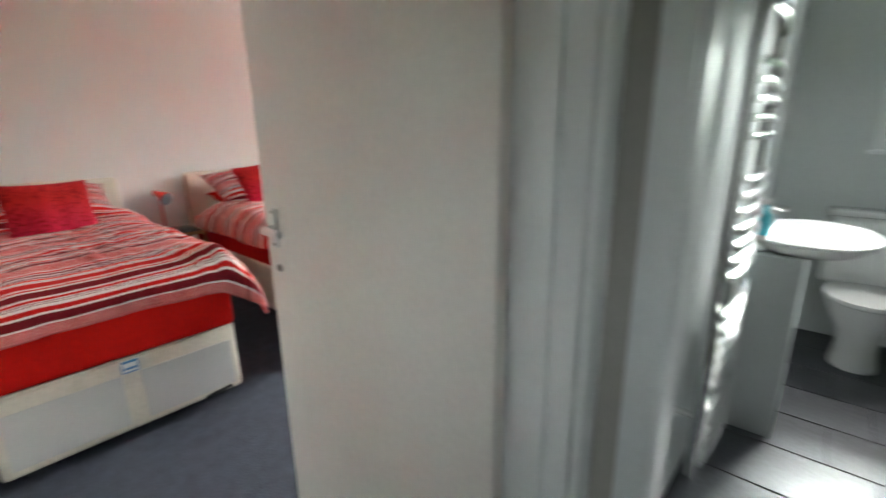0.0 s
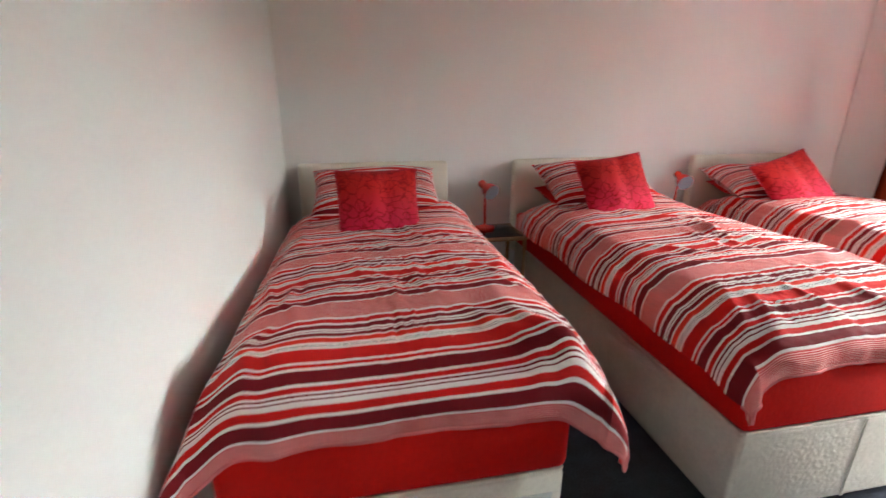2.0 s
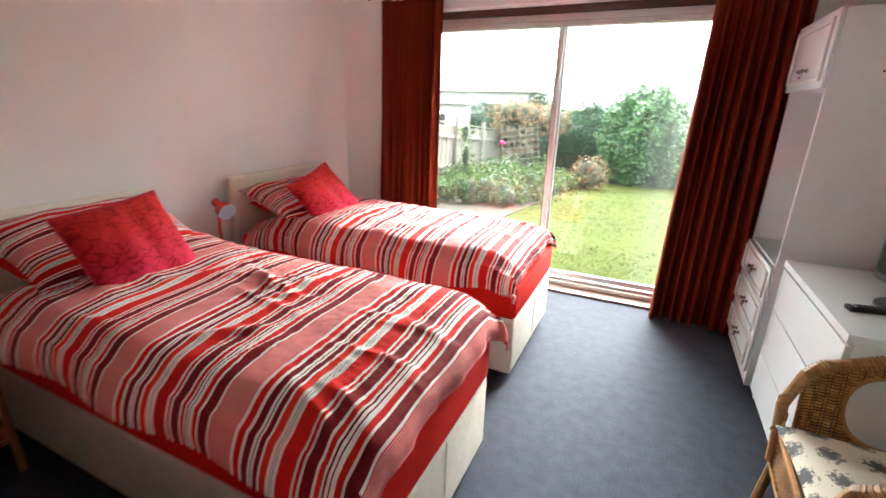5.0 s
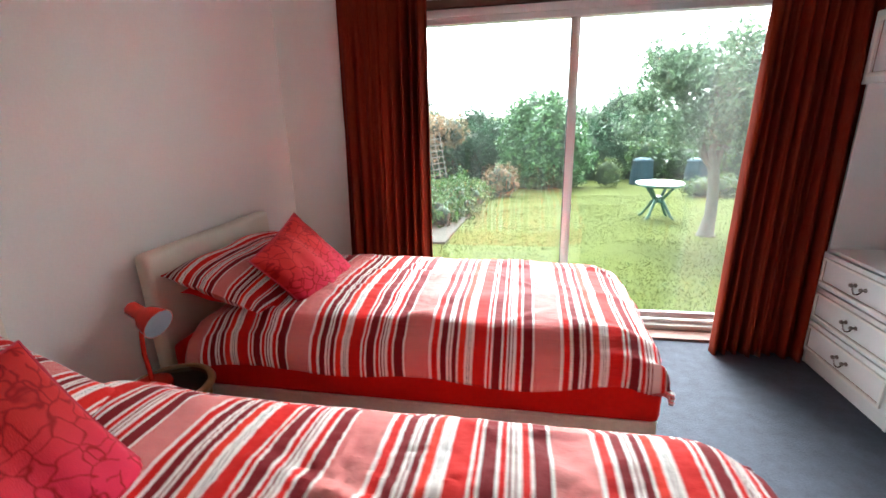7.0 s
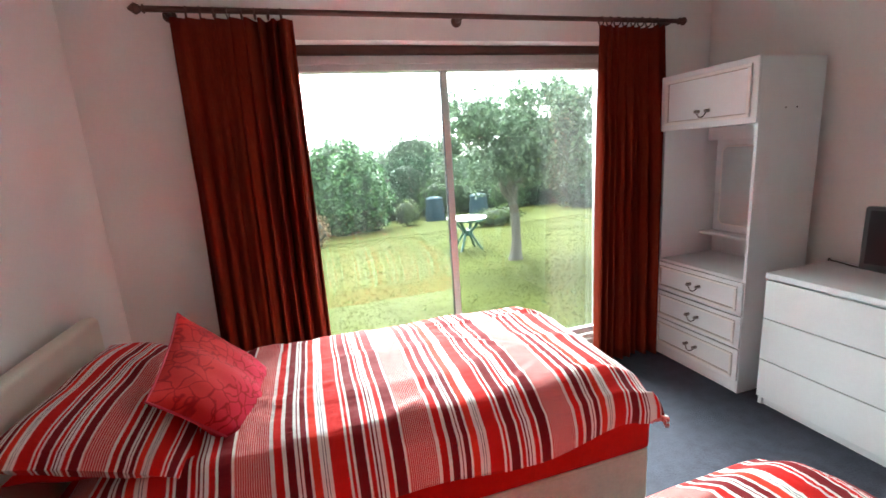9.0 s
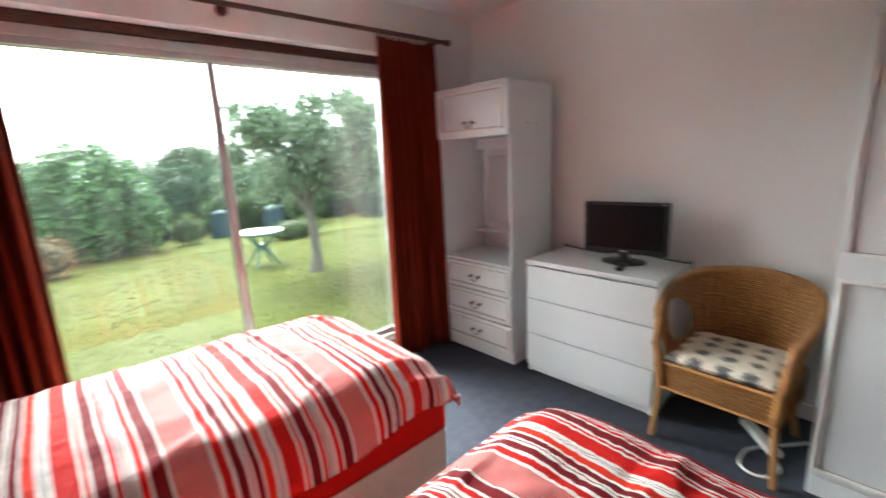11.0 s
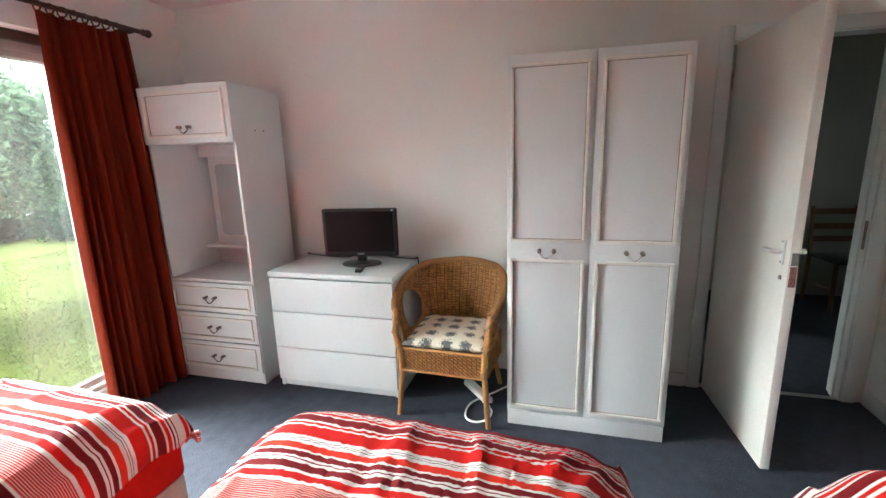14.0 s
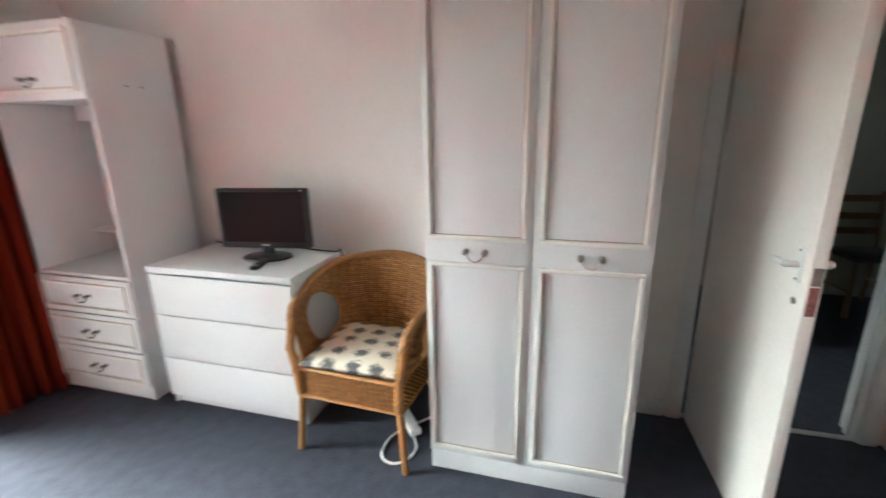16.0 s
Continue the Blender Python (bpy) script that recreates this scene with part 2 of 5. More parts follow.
VELVET = mat("curtain_velvet", (0.145, 0.017, 0.006), 1.0, 0.3, 5, 0.4, 200, stretch=(1, 1, 0.15), spec=0.1)
DARKWOOD = mat("dark_wood", (0.075, 0.03, 0.02), 0.45, 0.35, 10, 0.15, 60, stretch=(0.15, 1, 1))
CHAIRWOOD = mat("chair_wood", (0.16, 0.075, 0.03), 0.5, 0.3, 12, 0.1, 60, stretch=(1, 1, 0.2))
CANE = mat("cane", (0.44, 0.21, 0.065), 0.5, 0.35, 9, 0.4, 70)
WOVEN = woven("woven_cane")
BAMBOO = mat("bamboo", (0.34, 0.17, 0.06), 0.45, 0.3, 14, 0.2, 60)
ALUMIN = mat("window_aluminium", (0.55, 0.545, 0.535), 0.45, 0.08, 8, 0.05, 90, metal=0.35)
RUBBER = mat("black_rubber", (0.02, 0.02, 0.02), 0.7)
CHROME = mat("chrome", (0.75, 0.75, 0.74), 0.15, 0.04, 8, 0, 60, metal=1.0)
BRASS = mat("aged_metal", (0.24, 0.22, 0.20), 0.3, 0.25, 30, 0.1, 90, metal=0.9)
LAMPRED = mat("red_enamel", (0.62, 0.03, 0.015), 0.25, 0.05, 8, 0.02, 60, coat=0.4)
LAMPIN = mat("lamp_reflector", (0.24, 0.26, 0.30), 0.25, 0.05, 8, 0, 60)
BULB = mat("bulb_glass", (0.85, 0.85, 0.85), 0.2, 0.02, 8, 0, 60)
BLACK = mat("black_plastic", (0.012, 0.012, 0.013), 0.3, 0.1, 8, 0.03, 120)
SCREEN = mat("screen", (0.006, 0.006, 0.007), 0.25, 0.1, 4, 0, 60, spec=0.12)
WHITEPL = mat("white_plastic", (0.80, 0.80, 0.78), 0.4, 0.03, 8, 0.03, 90)
GREYMARK = mat("pale_print", (0.55, 0.55, 0.55), 0.5)
BLUEMARK = mat("blue_print", (0.05, 0.20, 0.42), 0.5)
REDTILE = mat("red_sill", (0.20, 0.09, 0.07), 0.5, 0.2, 8, 0.15, 60)
CERAMIC = mat("ceramic", (0.82, 0.83, 0.82), 0.12, 0.02, 4, 0, 60, coat=0.5)
BATHWALL = mat("bath_wall", (0.66, 0.70, 0.69), 0.5, 0.05, 3, 0.05, 60)
SLATE = mat("bath_slate", (0.075, 0.08, 0.09), 0.35, 0.3, 4, 0.2, 40)
GROUT = mat("grout", (0.06, 0.06, 0.065), 0.9)
VANITY = mat("vanity_grey", (0.42, 0.45, 0.44), 0.4, 0.04, 4, 0.03, 60)
TEAL = mat("teal_plastic", (0.03, 0.35, 0.42), 0.35)
MIRROR = mat("mirror_glass", (0.86, 0.87, 0.87), 0.03, 0.01, 4, 0, 60, metal=1.0)
# tint dims the view outside only; panes cast no shadow, so daylight enters undimmed
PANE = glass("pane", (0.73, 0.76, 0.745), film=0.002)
SMEARED_HAZY = glass("smeared_hazy_pane", (0.73, 0.76, 0.745), film=0.002, smear_haze=(-1.42, -1.16, 0.002, 0.016))
TABLEGLASS = glass("table_glass", (0.75, 0.82, 0.80))
DOORPAINT = mat("door_paint", (0.84, 0.81, 0.765), 0.4, 0.04, 2.5, 0.06, 60)
LATCHRED = mat("worn_latch_paint", (0.24, 0.10, 0.09), 0.5, 0.6, 60, 0.2, 120)
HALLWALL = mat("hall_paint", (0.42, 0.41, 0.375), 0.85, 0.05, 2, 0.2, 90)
LAWN = mat("lawn_turf", (0.054, 0.062, 0.012), 1.0, 0.35, 0.8, 0.9, 45, spec=0.05)
SOIL = mat("soil", (0.04, 0.03, 0.022), 0.95, 0.4, 5, 0.8, 40)
CONCRETE = mat("concrete", (0.22, 0.21, 0.19), 0.9, 0.15, 6, 0.3, 60)
FENCEWOOD = mat("weathered_fence", (0.22, 0.20, 0.172), 0.9, 0.3, 6, 0.4, 50, stretch=(1, 1, 0.15))
BARK = mat("bark", (0.105, 0.095, 0.082), 0.95, 0.35, 9, 0.9, 35)
GREENPL = mat("green_plastic", (0.02, 0.09, 0.075), 0.4, 0.1, 8, 0.03, 60)
TABLETOP = mat("table_white", (0.62, 0.68, 0.66), 0.4, 0.06, 6, 0.03, 60)
BINBLUE = mat("bin_plastic", (0.02, 0.045, 0.06), 0.75, 0.15, 6, 0.05, 60, spec=0.15)
RENDERW = mat("shed_render", (0.36, 0.36, 0.355), 0.85, 0.08, 3, 0.2, 60)
ROOFGREY = mat("shed_roof", (0.28, 0.28, 0.28), 0.8, 0.15, 3, 0.2, 40)
DARKGLASS = mat("dark_window", (0.03, 0.035, 0.04), 0.1)
LAUREL = leafy("laurel_leaf", (0.022, 0.075, 0.028), (0.12, 0.23, 0.08), gloss=0.38)
HEDGE = leafy("hedge_leaf", (0.014, 0.040, 0.022), (0.05, 0.10, 0.05))
TREELEAF = leafy("tree_leaf", (0.045, 0.085, 0.048), (0.155, 0.215, 0.125), 0.35, gloss=0.42)
HERB = leafy("herb_leaf", (0.02, 0.055, 0.014), (0.075, 0.125, 0.035), 0.3)
PALELEAF = leafy("pale_leaf", (0.045, 0.08, 0.02), (0.12, 0.15, 0.055), 0.3)
RUSSET = leafy("russet_leaf", (0.14, 0.095, 0.055), (0.30, 0.20, 0.12), 0.2)
PINKPETAL = leafy("pink_petal", (0.45, 0.04, 0.16), (0.6, 0.1, 0.25), 0.3)


# ---- builders ----
def add_box(bm, x0, x1, y0, y1, z0, z1, bevel=0.0, seg=2):
    m = Matrix.Translation(((x0 + x1) / 2, (y0 + y1) / 2, (z0 + z1) / 2)) @ Matrix.Diagonal((abs(x1 - x0), abs(y1 - y0), abs(z1 - z0), 1))
    r = bmesh.ops.create_cube(bm, size=1, matrix=m)
    if bevel:
        es = list({e for v in r["verts"] for e in v.link_edges})
        bmesh.ops.bevel(bm, geom=es, offset=bevel, segments=seg, profile=0.5, affect="EDGES")
    return bm


def box(x0, x1, y0, y1, z0, z1, bevel=0.0, seg=2):
    return add_box(bmesh.new(), x0, x1, y0, y1, z0, z1, bevel, seg)


def add_tube(bm, pts, rad, sides=10, closed=False):
    """A round bar along a line of points; rad is one radius or one for each point."""
    pts = [Vector(p) for p in pts]
    n = len(pts)
    rads = rad if isinstance(rad, (list, tuple)) else [rad] * n
    rings, side = [], None
    for i, p in enumerate(pts):
        a = pts[(i - 1) % n] if (closed or i) else p
        b = pts[(i + 1) % n] if (closed or i < n - 1) else p
        d = (b - a).normalized()
        if side is None:
            side = d.cross(Vector((0, 0, 1)) if abs(d.z) < 0.9 else Vector((1, 0, 0))).normalized()
        side = (side - d * side.dot(d)).normalized()
        up = d.cross(side)
        rings.append([bm.verts.new(p + rads[i] * (math.cos(2 * math.pi * k / sides) * side + math.sin(2 * math.pi * k / sides) * up)) for k in range(sides)])
    for i in range(n if closed else n - 1):
        r, q = rings[i], rings[(i + 1) % n]
        for k in range(sides):
            bm.faces.new((r[k], r[(k + 1) % sides], q[(k + 1) % sides], q[k]))
    if not closed:
        bm.faces.new(rings[0][::-1])
        bm.faces.new(rings[-1])
    return bm


def tube(pts, rad, sides=10, closed=False):
    return add_tube(bmesh.new(), pts, rad, sides, closed)


def eased(pts, n=6):
    """A rounded line through the points."""
    pts = [Vector(p) for p in pts]
    out = []
    for i in range(len(pts) - 1):
        a, b, c, d = pts[max(i - 1, 0)], pts[i], pts[i + 1], pts[min(i + 2, len(pts) - 1)]
        for k in range(n):
            t = k / n
            out.append(0.5 * (2 * b + (c - a) * t + (2 * a - 5 * b + 4 * c - d) * t ** 2 + (3 * b - a - 3 * c + d) * t ** 3))
    return out + [pts[-1]]


def lathe(profile, steps=24, bm=None, at=(0, 0, 0)):
    """A turned shape: profile of (radius, height)."""
    bm = bm or bmesh.new()
    rings = []
    for r, z in profile:
        rings.append([bm.verts.new((at[0] + max(r, 1e-4) * math.cos(2 * math.pi * k / steps), at[1] + max(r, 1e-4) * math.sin(2 * math.pi * k / steps), at[2] + z)) for k in range(steps)])
    for a, b in zip(rings, rings[1:]):
        for k in range(steps):
            bm.faces.new((a[k], a[(k + 1) % steps], b[(k + 1) % steps], b[k]))
    bm.faces.new(rings[0][::-1])
    bm.faces.new(rings[-1])
    return bm


def mesh_of(name, bm, material, smooth=True):
    me = bpy.data.meshes.new(name)
    bmesh.ops.recalc_face_normals(bm, faces=bm.faces)
    bm.to_mesh(me)
    bm.free()
    me.materials.append(material)
    if smooth:
        me.polygons.foreach_set("use_smooth", [True] * len(me.polygons))
        me.set_sharp_from_angle(angle=radians(35))
    return me


def part(name, bm, material, parent, label="", m=None):
    me = bm if isinstance(bm, bpy.types.Mesh) else mesh_of(name, bm, material)
    ob = new(name, me)
    ob.parent = parent
    if m is not None:
        ob.matrix_local = m
    if label:
        tagged(ob, label)
    return ob


def thing(name, m, label, category, group=""):
    ob = new(name)
    ob.empty_display_size = 0.1
    ob.matrix_world = m
    return tagged(ob, label, category, group)


def solid(name, bm, material, label, category, group="", m=None):
    ob = new(name, mesh_of(name, bm, material))
    if m is not None:
        ob.matrix_world = m
    return tagged(ob, label, category, group)


def structure(name, bm, material, label, category):
    return tagged(new(name, mesh_of(name, bm, material)), label, category, kind="structure")


def stuff(name, me, label, category, parent=None):
    ob = new(name, me)
    if parent:
        ob.parent = parent
    return tagged(ob, label, category, kind="stuff")


# ---- the room: west x -4.0, east x -0.05, south y -0.43, north y 4.08 ----
XW, XE, YS, YN, ZC = -4.0, -0.05, -0.43, 4.08, 2.58
WX0, WX1, WZ1 = -3.22, -0.84, 2.225   # window opening
DY0, DY1, DZ1 = -0.31, 0.435, 2.06    # doorway in the east wall
HALL_Y = -1.75

floor = structure("floor", box(XW - 0.1, XE, YS - 0.1, YN + 0.02, -0.12, 0.0), CARPET, "dark blue-grey short-pile carpet", "floor")
structure("wall_west", box(XW - 0.12, XW, YS - 0.12, YN + 0.24, -0.12, ZC + 0.1), WALL, "plain off-white painted plaster wall", "wall")
structure("wall_south", box(XW, XE + 0.12, YS - 0.12, YS, -0.12, ZC + 0.1), WALL, "plain off-white painted plaster wall", "wall")
north = box(XW, WX0, YN, YN + 0.24, -0.3, ZC + 0.1)
add_box(north, WX1, 0.07, YN, YN + 0.24, -0.3, ZC + 0.1)
add_box(north, WX0, WX1, YN, YN + 0.24, WZ1, ZC + 0.1)
structure("wall_north", north, WALL, "off-white plaster wall round the glass doors", "wall")
east = box(XE, XE + 0.12, DY1 + 0.02, YN, -0.12, ZC + 0.1)
add_box(east, XE, XE + 0.12, YS, DY0 - 0.02, -0.12, ZC + 0.1)
add_box(east, XE, XE + 0.12, DY0 - 0.02, DY1 + 0.02, DZ1 + 0.02, ZC + 0.1)
structure("wall_east", east, WALL, "off-white plaster wall with the doorway", "wall")
structure("ceiling", box(XW - 0.1, XE + 0.12, YS - 0.1, YN + 0.2, ZC, ZC + 0.15), CEIL, "white painted ceiling", "ceiling")
# roof added out of view: its eaves block steep light from the glass doors
roof = box(XW - 0.3, 0.15, HALL_Y - 0.3, YN + 1.15, ZC + 0.155, ZC + 0.33, 0.02)
add_box(roof, 0.152, 2.6, HALL_Y - 0.3, 3.6, ZC + 0.155, ZC + 0.33, 0.02)
structure("roof", roof, ROOFGREY, "added unseen flat grey roof, eaves blocking steep light at the glass doors", "roof")
skirt = box(XE - 0.015, XE, DY1 + 0.09, YN, 0, 0.09, 0.004)
add_box(skirt, -3.98, XE - 0.016, YS, YS + 0.015, 0, 0.09, 0.004)
add_box(skirt, XW, XW + 0.015, YS + 0.016, YN, 0, 0.09, 0.004)
structure("baseboard", skirt, GLOSS, "low white gloss-painted skirting", "baseboard")

# glass sliding doors
window = thing("window_1", pose(0, 0, 0), "aluminium sliding glass doors onto the garden", "window")
window["kind"] = "structure"
FY0, FY1 = YN + 0.12, YN + 0.21
part("head_frame", box(WX0, WX1, FY0, FY1, 2.083, 2.168, 0.004), ALUMIN, window)
part("head_track", box(WX0, WX1, FY0 - 0.02, FY0 - 0.002, 2.118, 2.166, 0.003), ALUMIN, window)
part("wooden_beam", box(WX0, WX1, FY0 - 0.03, FY1, 2.172, WZ1 - 0.003, 0.004), DARKWOOD, window, "dark brown stained timber beam")
part("sill_track", box(WX0, WX1, FY0 - 0.01, FY1, 0.012, 0.052, 0.004), ALUMIN, window)
part("sill_rail", box(WX0, WX1, FY0 + 0.02, FY0 + 0.05, 0.053, 0.075, 0.003), ALUMIN, window)
for x0, x1 in ((WX0, WX0 + 0.055), (WX1 - 0.055, WX1)):
    part("side_frame", box(x0, x1, FY0, FY1, 0.053, 2.082, 0.004), ALUMIN, window)
MX = -2.045
leaf_a = part("fixed_leaf", box(MX - 0.012, MX + 0.028, FY0 + 0.052, FY0 + 0.085, 0.077, 2.082, 0.004), ALUMIN, window, "slim aluminium meeting stile")
leaf_b = part("sliding_leaf", box(MX - 0.03, MX + 0.01, FY0 + 0.012, FY0 + 0.048, 0.077, 2.082, 0.004), ALUMIN, window, "slim aluminium meeting stile")
part("seal", box(MX - 0.036, MX - 0.031, FY0 + 0.014, FY0 + 0.046, 0.08, 2.081), RUBBER, window)
part("bottom_rail", box(WX0 + 0.057, MX - 0.038, FY0 + 0.014, FY0 + 0.046, 0.077, 0.125, 0.003), ALUMIN, window)
part("bottom_rail", box(MX + 0.03, WX1 - 0.057, FY0 + 0.054, FY0 + 0.083, 0.077, 0.125, 0.003), ALUMIN, window)
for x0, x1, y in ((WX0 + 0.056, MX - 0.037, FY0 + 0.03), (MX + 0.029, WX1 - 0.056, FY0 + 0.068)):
    pane = part("pane", box(x0, x1, y - 0.003, y + 0.003, 0.126, 2.082), PANE if x0 < MX else SMEARED_HAZY, window, "slightly smeared glass, tinted to dim the garden beyond")
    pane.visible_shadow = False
structure("window_sill", box(WX0, WX1, YN - 0.02, FY0 - 0.012, 0.001, 0.018, 0.003), REDTILE, "reddish tiled strip at the glass doors", "sill")

# doorway: lining, architraves, threshold
lining = thing("door_frame_1", pose(0, 0, 0), "white gloss-painted bedroom door frame", "door frame")
lining["kind"] = "structure"
for y0, y1 in ((DY0 - 0.02, DY0), (DY1, DY1 + 0.02)):
    part("jamb", box(XE - 0.004, XE + 0.124, y0, y1, 0, DZ1 + 0.02, 0.002), GLOSS, lining)
part("head", box(XE - 0.004, XE + 0.124, DY0, DY1, DZ1, DZ1 + 0.02, 0.002), GLOSS, lining)
part("stop", box(XE + 0.04, XE + 0.075, DY0 + 0.001, DY0 + 0.013, 0, DZ1 - 0.002, 0.002), GLOSS, lining)
part("stop", box(XE + 0.04, XE + 0.075, DY1 - 0.013, DY1 - 0.001, 0, DZ1 - 0.002, 0.002), GLOSS, lining)
for x0, x1 in ((XE - 0.02, XE - 0.005), (XE + 0.125, XE + 0.142)):
    for y0, y1 in ((DY0 - 0.075, DY0 - 0.008), (DY1 + 0.008, DY1 + 0.075)):
        part("architrave", box(x0, x1, y0, y1, 0, DZ1 + 0.075, 0.006), GLOSS, lining)
    part("architrave", box(x0, x1, DY0 - 0.007, DY1 + 0.007, DZ1 + 0.008, DZ1 + 0.075, 0.006), GLOSS, lining)
part("strike_plate", box(XE + 0.005, XE + 0.03, DY0 + 0.001, DY0 + 0.003, 0.92, 1.08), BRASS, lining, "worn metal strike plate")
structure("threshold_trim", box(XE + 0.0, XE + 0.035, DY0, DY1, 0.001, 0.006, 0.002), ALUMIN, "thin metal carpet strip in the doorway", "trim")

# the open bedroom door, hinged at its origin and swung into the room
door = thing("door_1", pose(XE - 0.012, DY1 - 0.03, 0.012, 0, 0, 183.5), "white painted flush bedroom door standing open", "door")
door["kind"] = "structure"
part("leaf", box(0, 0.755, -0.02, 0.02, 0, 2.03, 0.002), DOORPAINT, door)
for side in (1, -1):
    plate = part("handle_plate", box(0.69, 0.722, side * 0.0205, side * 0.028, 0.985, 1.095, 0.003), WHITEPL, door)
    part("lever", tube([(0.706, side * 0.028, 1.04), (0.706, side * 0.055, 1.04), (0.70, side * 0.060, 1.04), (0.625, side * 0.060, 1.036)], [0.010, 0.010, 0.012, 0.010]), WHITEPL, plate, "white lever handle")
    for z in (0.995, 1.085):
        part("screw", lathe([(0.004, 0), (0.004, 0.002)], 8, at=(0, 0, 0)), BRASS, plate, m=pose(0.706, side * 0.028, z, -90 * side))
    part("key_escutcheon", lathe([(0.011, 0), (0.011, 0.003), (0.004, 0.004)], 12), BRASS, door, m=pose(0.706, side * 0.0205, 0.925, -90 * side))
part("latch_plate", box(0.7555, 0.758, -0.013, 0.013, 0.895, 0.985), LATCHRED, door, "worn latch plate with chipped red paint")
part("latch", box(0.7555, 0.760, -0.013, 0.013, 0.990, 1.045, 0.001), BRASS, door, "dark metal latch")
for z in (0.22, 1.80):
    part("hinge", tube([(-0.006, -0.02, z), (-0.006, -0.02, z + 0.09)], 0.007, 8), BRASS, door)

# ---- curtains and their pole ----
pole = thing("curtain_pole", pose(0, 0, 0), "dark turned wooden curtain pole above the glass doors", "curtain pole")
PY, PZ = 3.985, 2.335
part("rod", tube([(-3.60, PY, PZ), (-0.44, PY, PZ)], 0.0145, 14), DARKWOOD, pole)
for x, s in ((-3.60, -1), (-0.44, 1)):
    part("finial", lathe([(0.012, 0), (0.022, 0.008), (0.012, 0.018), (0.024, 0.036), (0.026, 0.046), (0.014, 0.062), (0.009, 0.068), (0.002, 0.075)], 16), DARKWOOD, pole, m=pose(x, PY, PZ, 0, 90 * s))
for x in (-3.52, -2.0, -0.50):
    b = part("bracket", lathe([(0.032, 0), (0.032, 0.008), (0.016, 0.02), (0.014, 0.08)], 14), DARKWOOD, pole, m=pose(x, YN, PZ - 0.005, 90))
    part("cup", lathe([(0.02, -0.012), (0.024, -0.006), (0.024, 0.006), (0.02, 0.012)], 14), DARKWOOD, b, m=b.matrix_local.inverted() @ pose(x, PY, PZ, 0, 90))
ring_mesh = mesh_of("ring", tube([(0, 0.026 * math.cos(a), 0.026 * math.sin(a)) for a in np.linspace(0, 2 * math.pi, 16, endpoint=False)], 0.0045, 8, True), DARKWOOD)
for x in list(np.linspace(-3.43, -2.99, 8)) + list(np.linspace(-1.05, -0.62, 8)):
    part("ring", ring_mesh, DARKWOOD, pole, m=pose(x, PY, PZ - 0.012, 0, 0, random.uniform(-18, 18)))


def curtain(x0, x1, bx0, bx1, seed, label):
    """A pleated hanging: gathered at the tape, loosening downwards."""
    rng = random.Random(seed)
    cols, rws = 260, 30
    phase = [rng.uniform(0, 6.28) for _ in range(4)]
    bm = bmesh.new()
    grid = []
    for j in range(rws + 1):
        v = j / rws
        z = PZ - 0.045 - v * (PZ - 0.045 - 0.003)
        row = []
        for i in range(cols + 1):
            u = i / cols
            a = 0.020 + 0.030 * min(1, v * 3) + 0.014 * math.sin(5 * u + phase[3])
            w = math.sin(2 * math.pi * 9.0 * u + phase[0] + 1.9 * math.sin(4.1 * u + 0.9 * v + phase[1])) * (0.75 + 0.35 * math.sin(7.3 * u + phase[2])) + 0.3 * math.sin(2 * math.pi * 17 * u + phase[2] + 1.1 * v) + 0.5 * math.sin(2 * math.pi * 2.3 * u + phase[3] + 0.6 * v)
            x = (x0 + (x1 - x0) * u) * (1 - v) + (bx0 + (bx1 - bx0) * u) * v + 0.008 * math.cos(2 * math.pi * 8.5 * u + phase[0])
            row.append(bm.verts.new((x, PY - 0.02 - 0.03 * v + a * w * 0.8, z + 0.004 * math.sin(2 * math.pi * 8.5 * u) * (1 - v))))
        grid.append(row)
    for j in range(rws):
        for i in range(cols):
            bm.faces.new((grid[j][i], grid[j][i + 1], grid[j + 1][i + 1], grid[j + 1][i]))
    c = thing("curtain", pose(0, 0, 0), label, "curtain", "curtains at the glass doors")
    cloth = part("cloth", bm, VELVET, c)
    sol = cloth.modifiers.new("thickness", "SOLIDIFY")
    sol.thickness = 0.006
    return c


curtain(-3.50, -2.935, -3.54, -2.95, 3, "dark red velvet curtain drawn back beside the bed")
curtain(-1.075, -0.575, -1.125, -0.56, 8, "dark red velvet curtain drawn back beside the white unit")


# ---- beds ----
def cloth_noise(x, y, seed):
    p = Vector((x, y, seed))
    f = noise.noise(p * 2.1) * 0.5 + noise.noise(p * 5.3) * 0.28
    ridge = 1.1 - math.hypot(noise.noise(Vector((x * 2.2 + 0.8 * noise.noise(p * 1.7), y * 5.0, seed + 9.0))), 0.12)
    ridge2 = 1.1 - math.hypot(noise.noise(Vector((x * 7.0, y * 3.0 + noise.noise(p * 2.0), seed + 4.0))), 0.12)
    a = 2.4 * noise.noise(Vector((x * 0.9, y * 0.9, seed + 20)))
    u, w = x * math.cos(a) - y * math.sin(a), x * math.sin(a) + y * math.cos(a)
    crease = 1.06 - math.hypot(noise.noise(Vector((u * 4.5, w * 15, seed + 30))), 0.07)
    patch = max(0.0, noise.noise(p * 2.6 + Vector((7, 3, 0))) + 0.25)
    return f * 0.013 + (ridge ** 5) * 0.012 + (ridge2 ** 6) * 0.003 + (crease ** 4) * 0.0095 * patch


def smooth(a, b, x):
    t = min(1, max(0, (x - a) / (b - a)))
    return t * t * (3 - 2 * t)


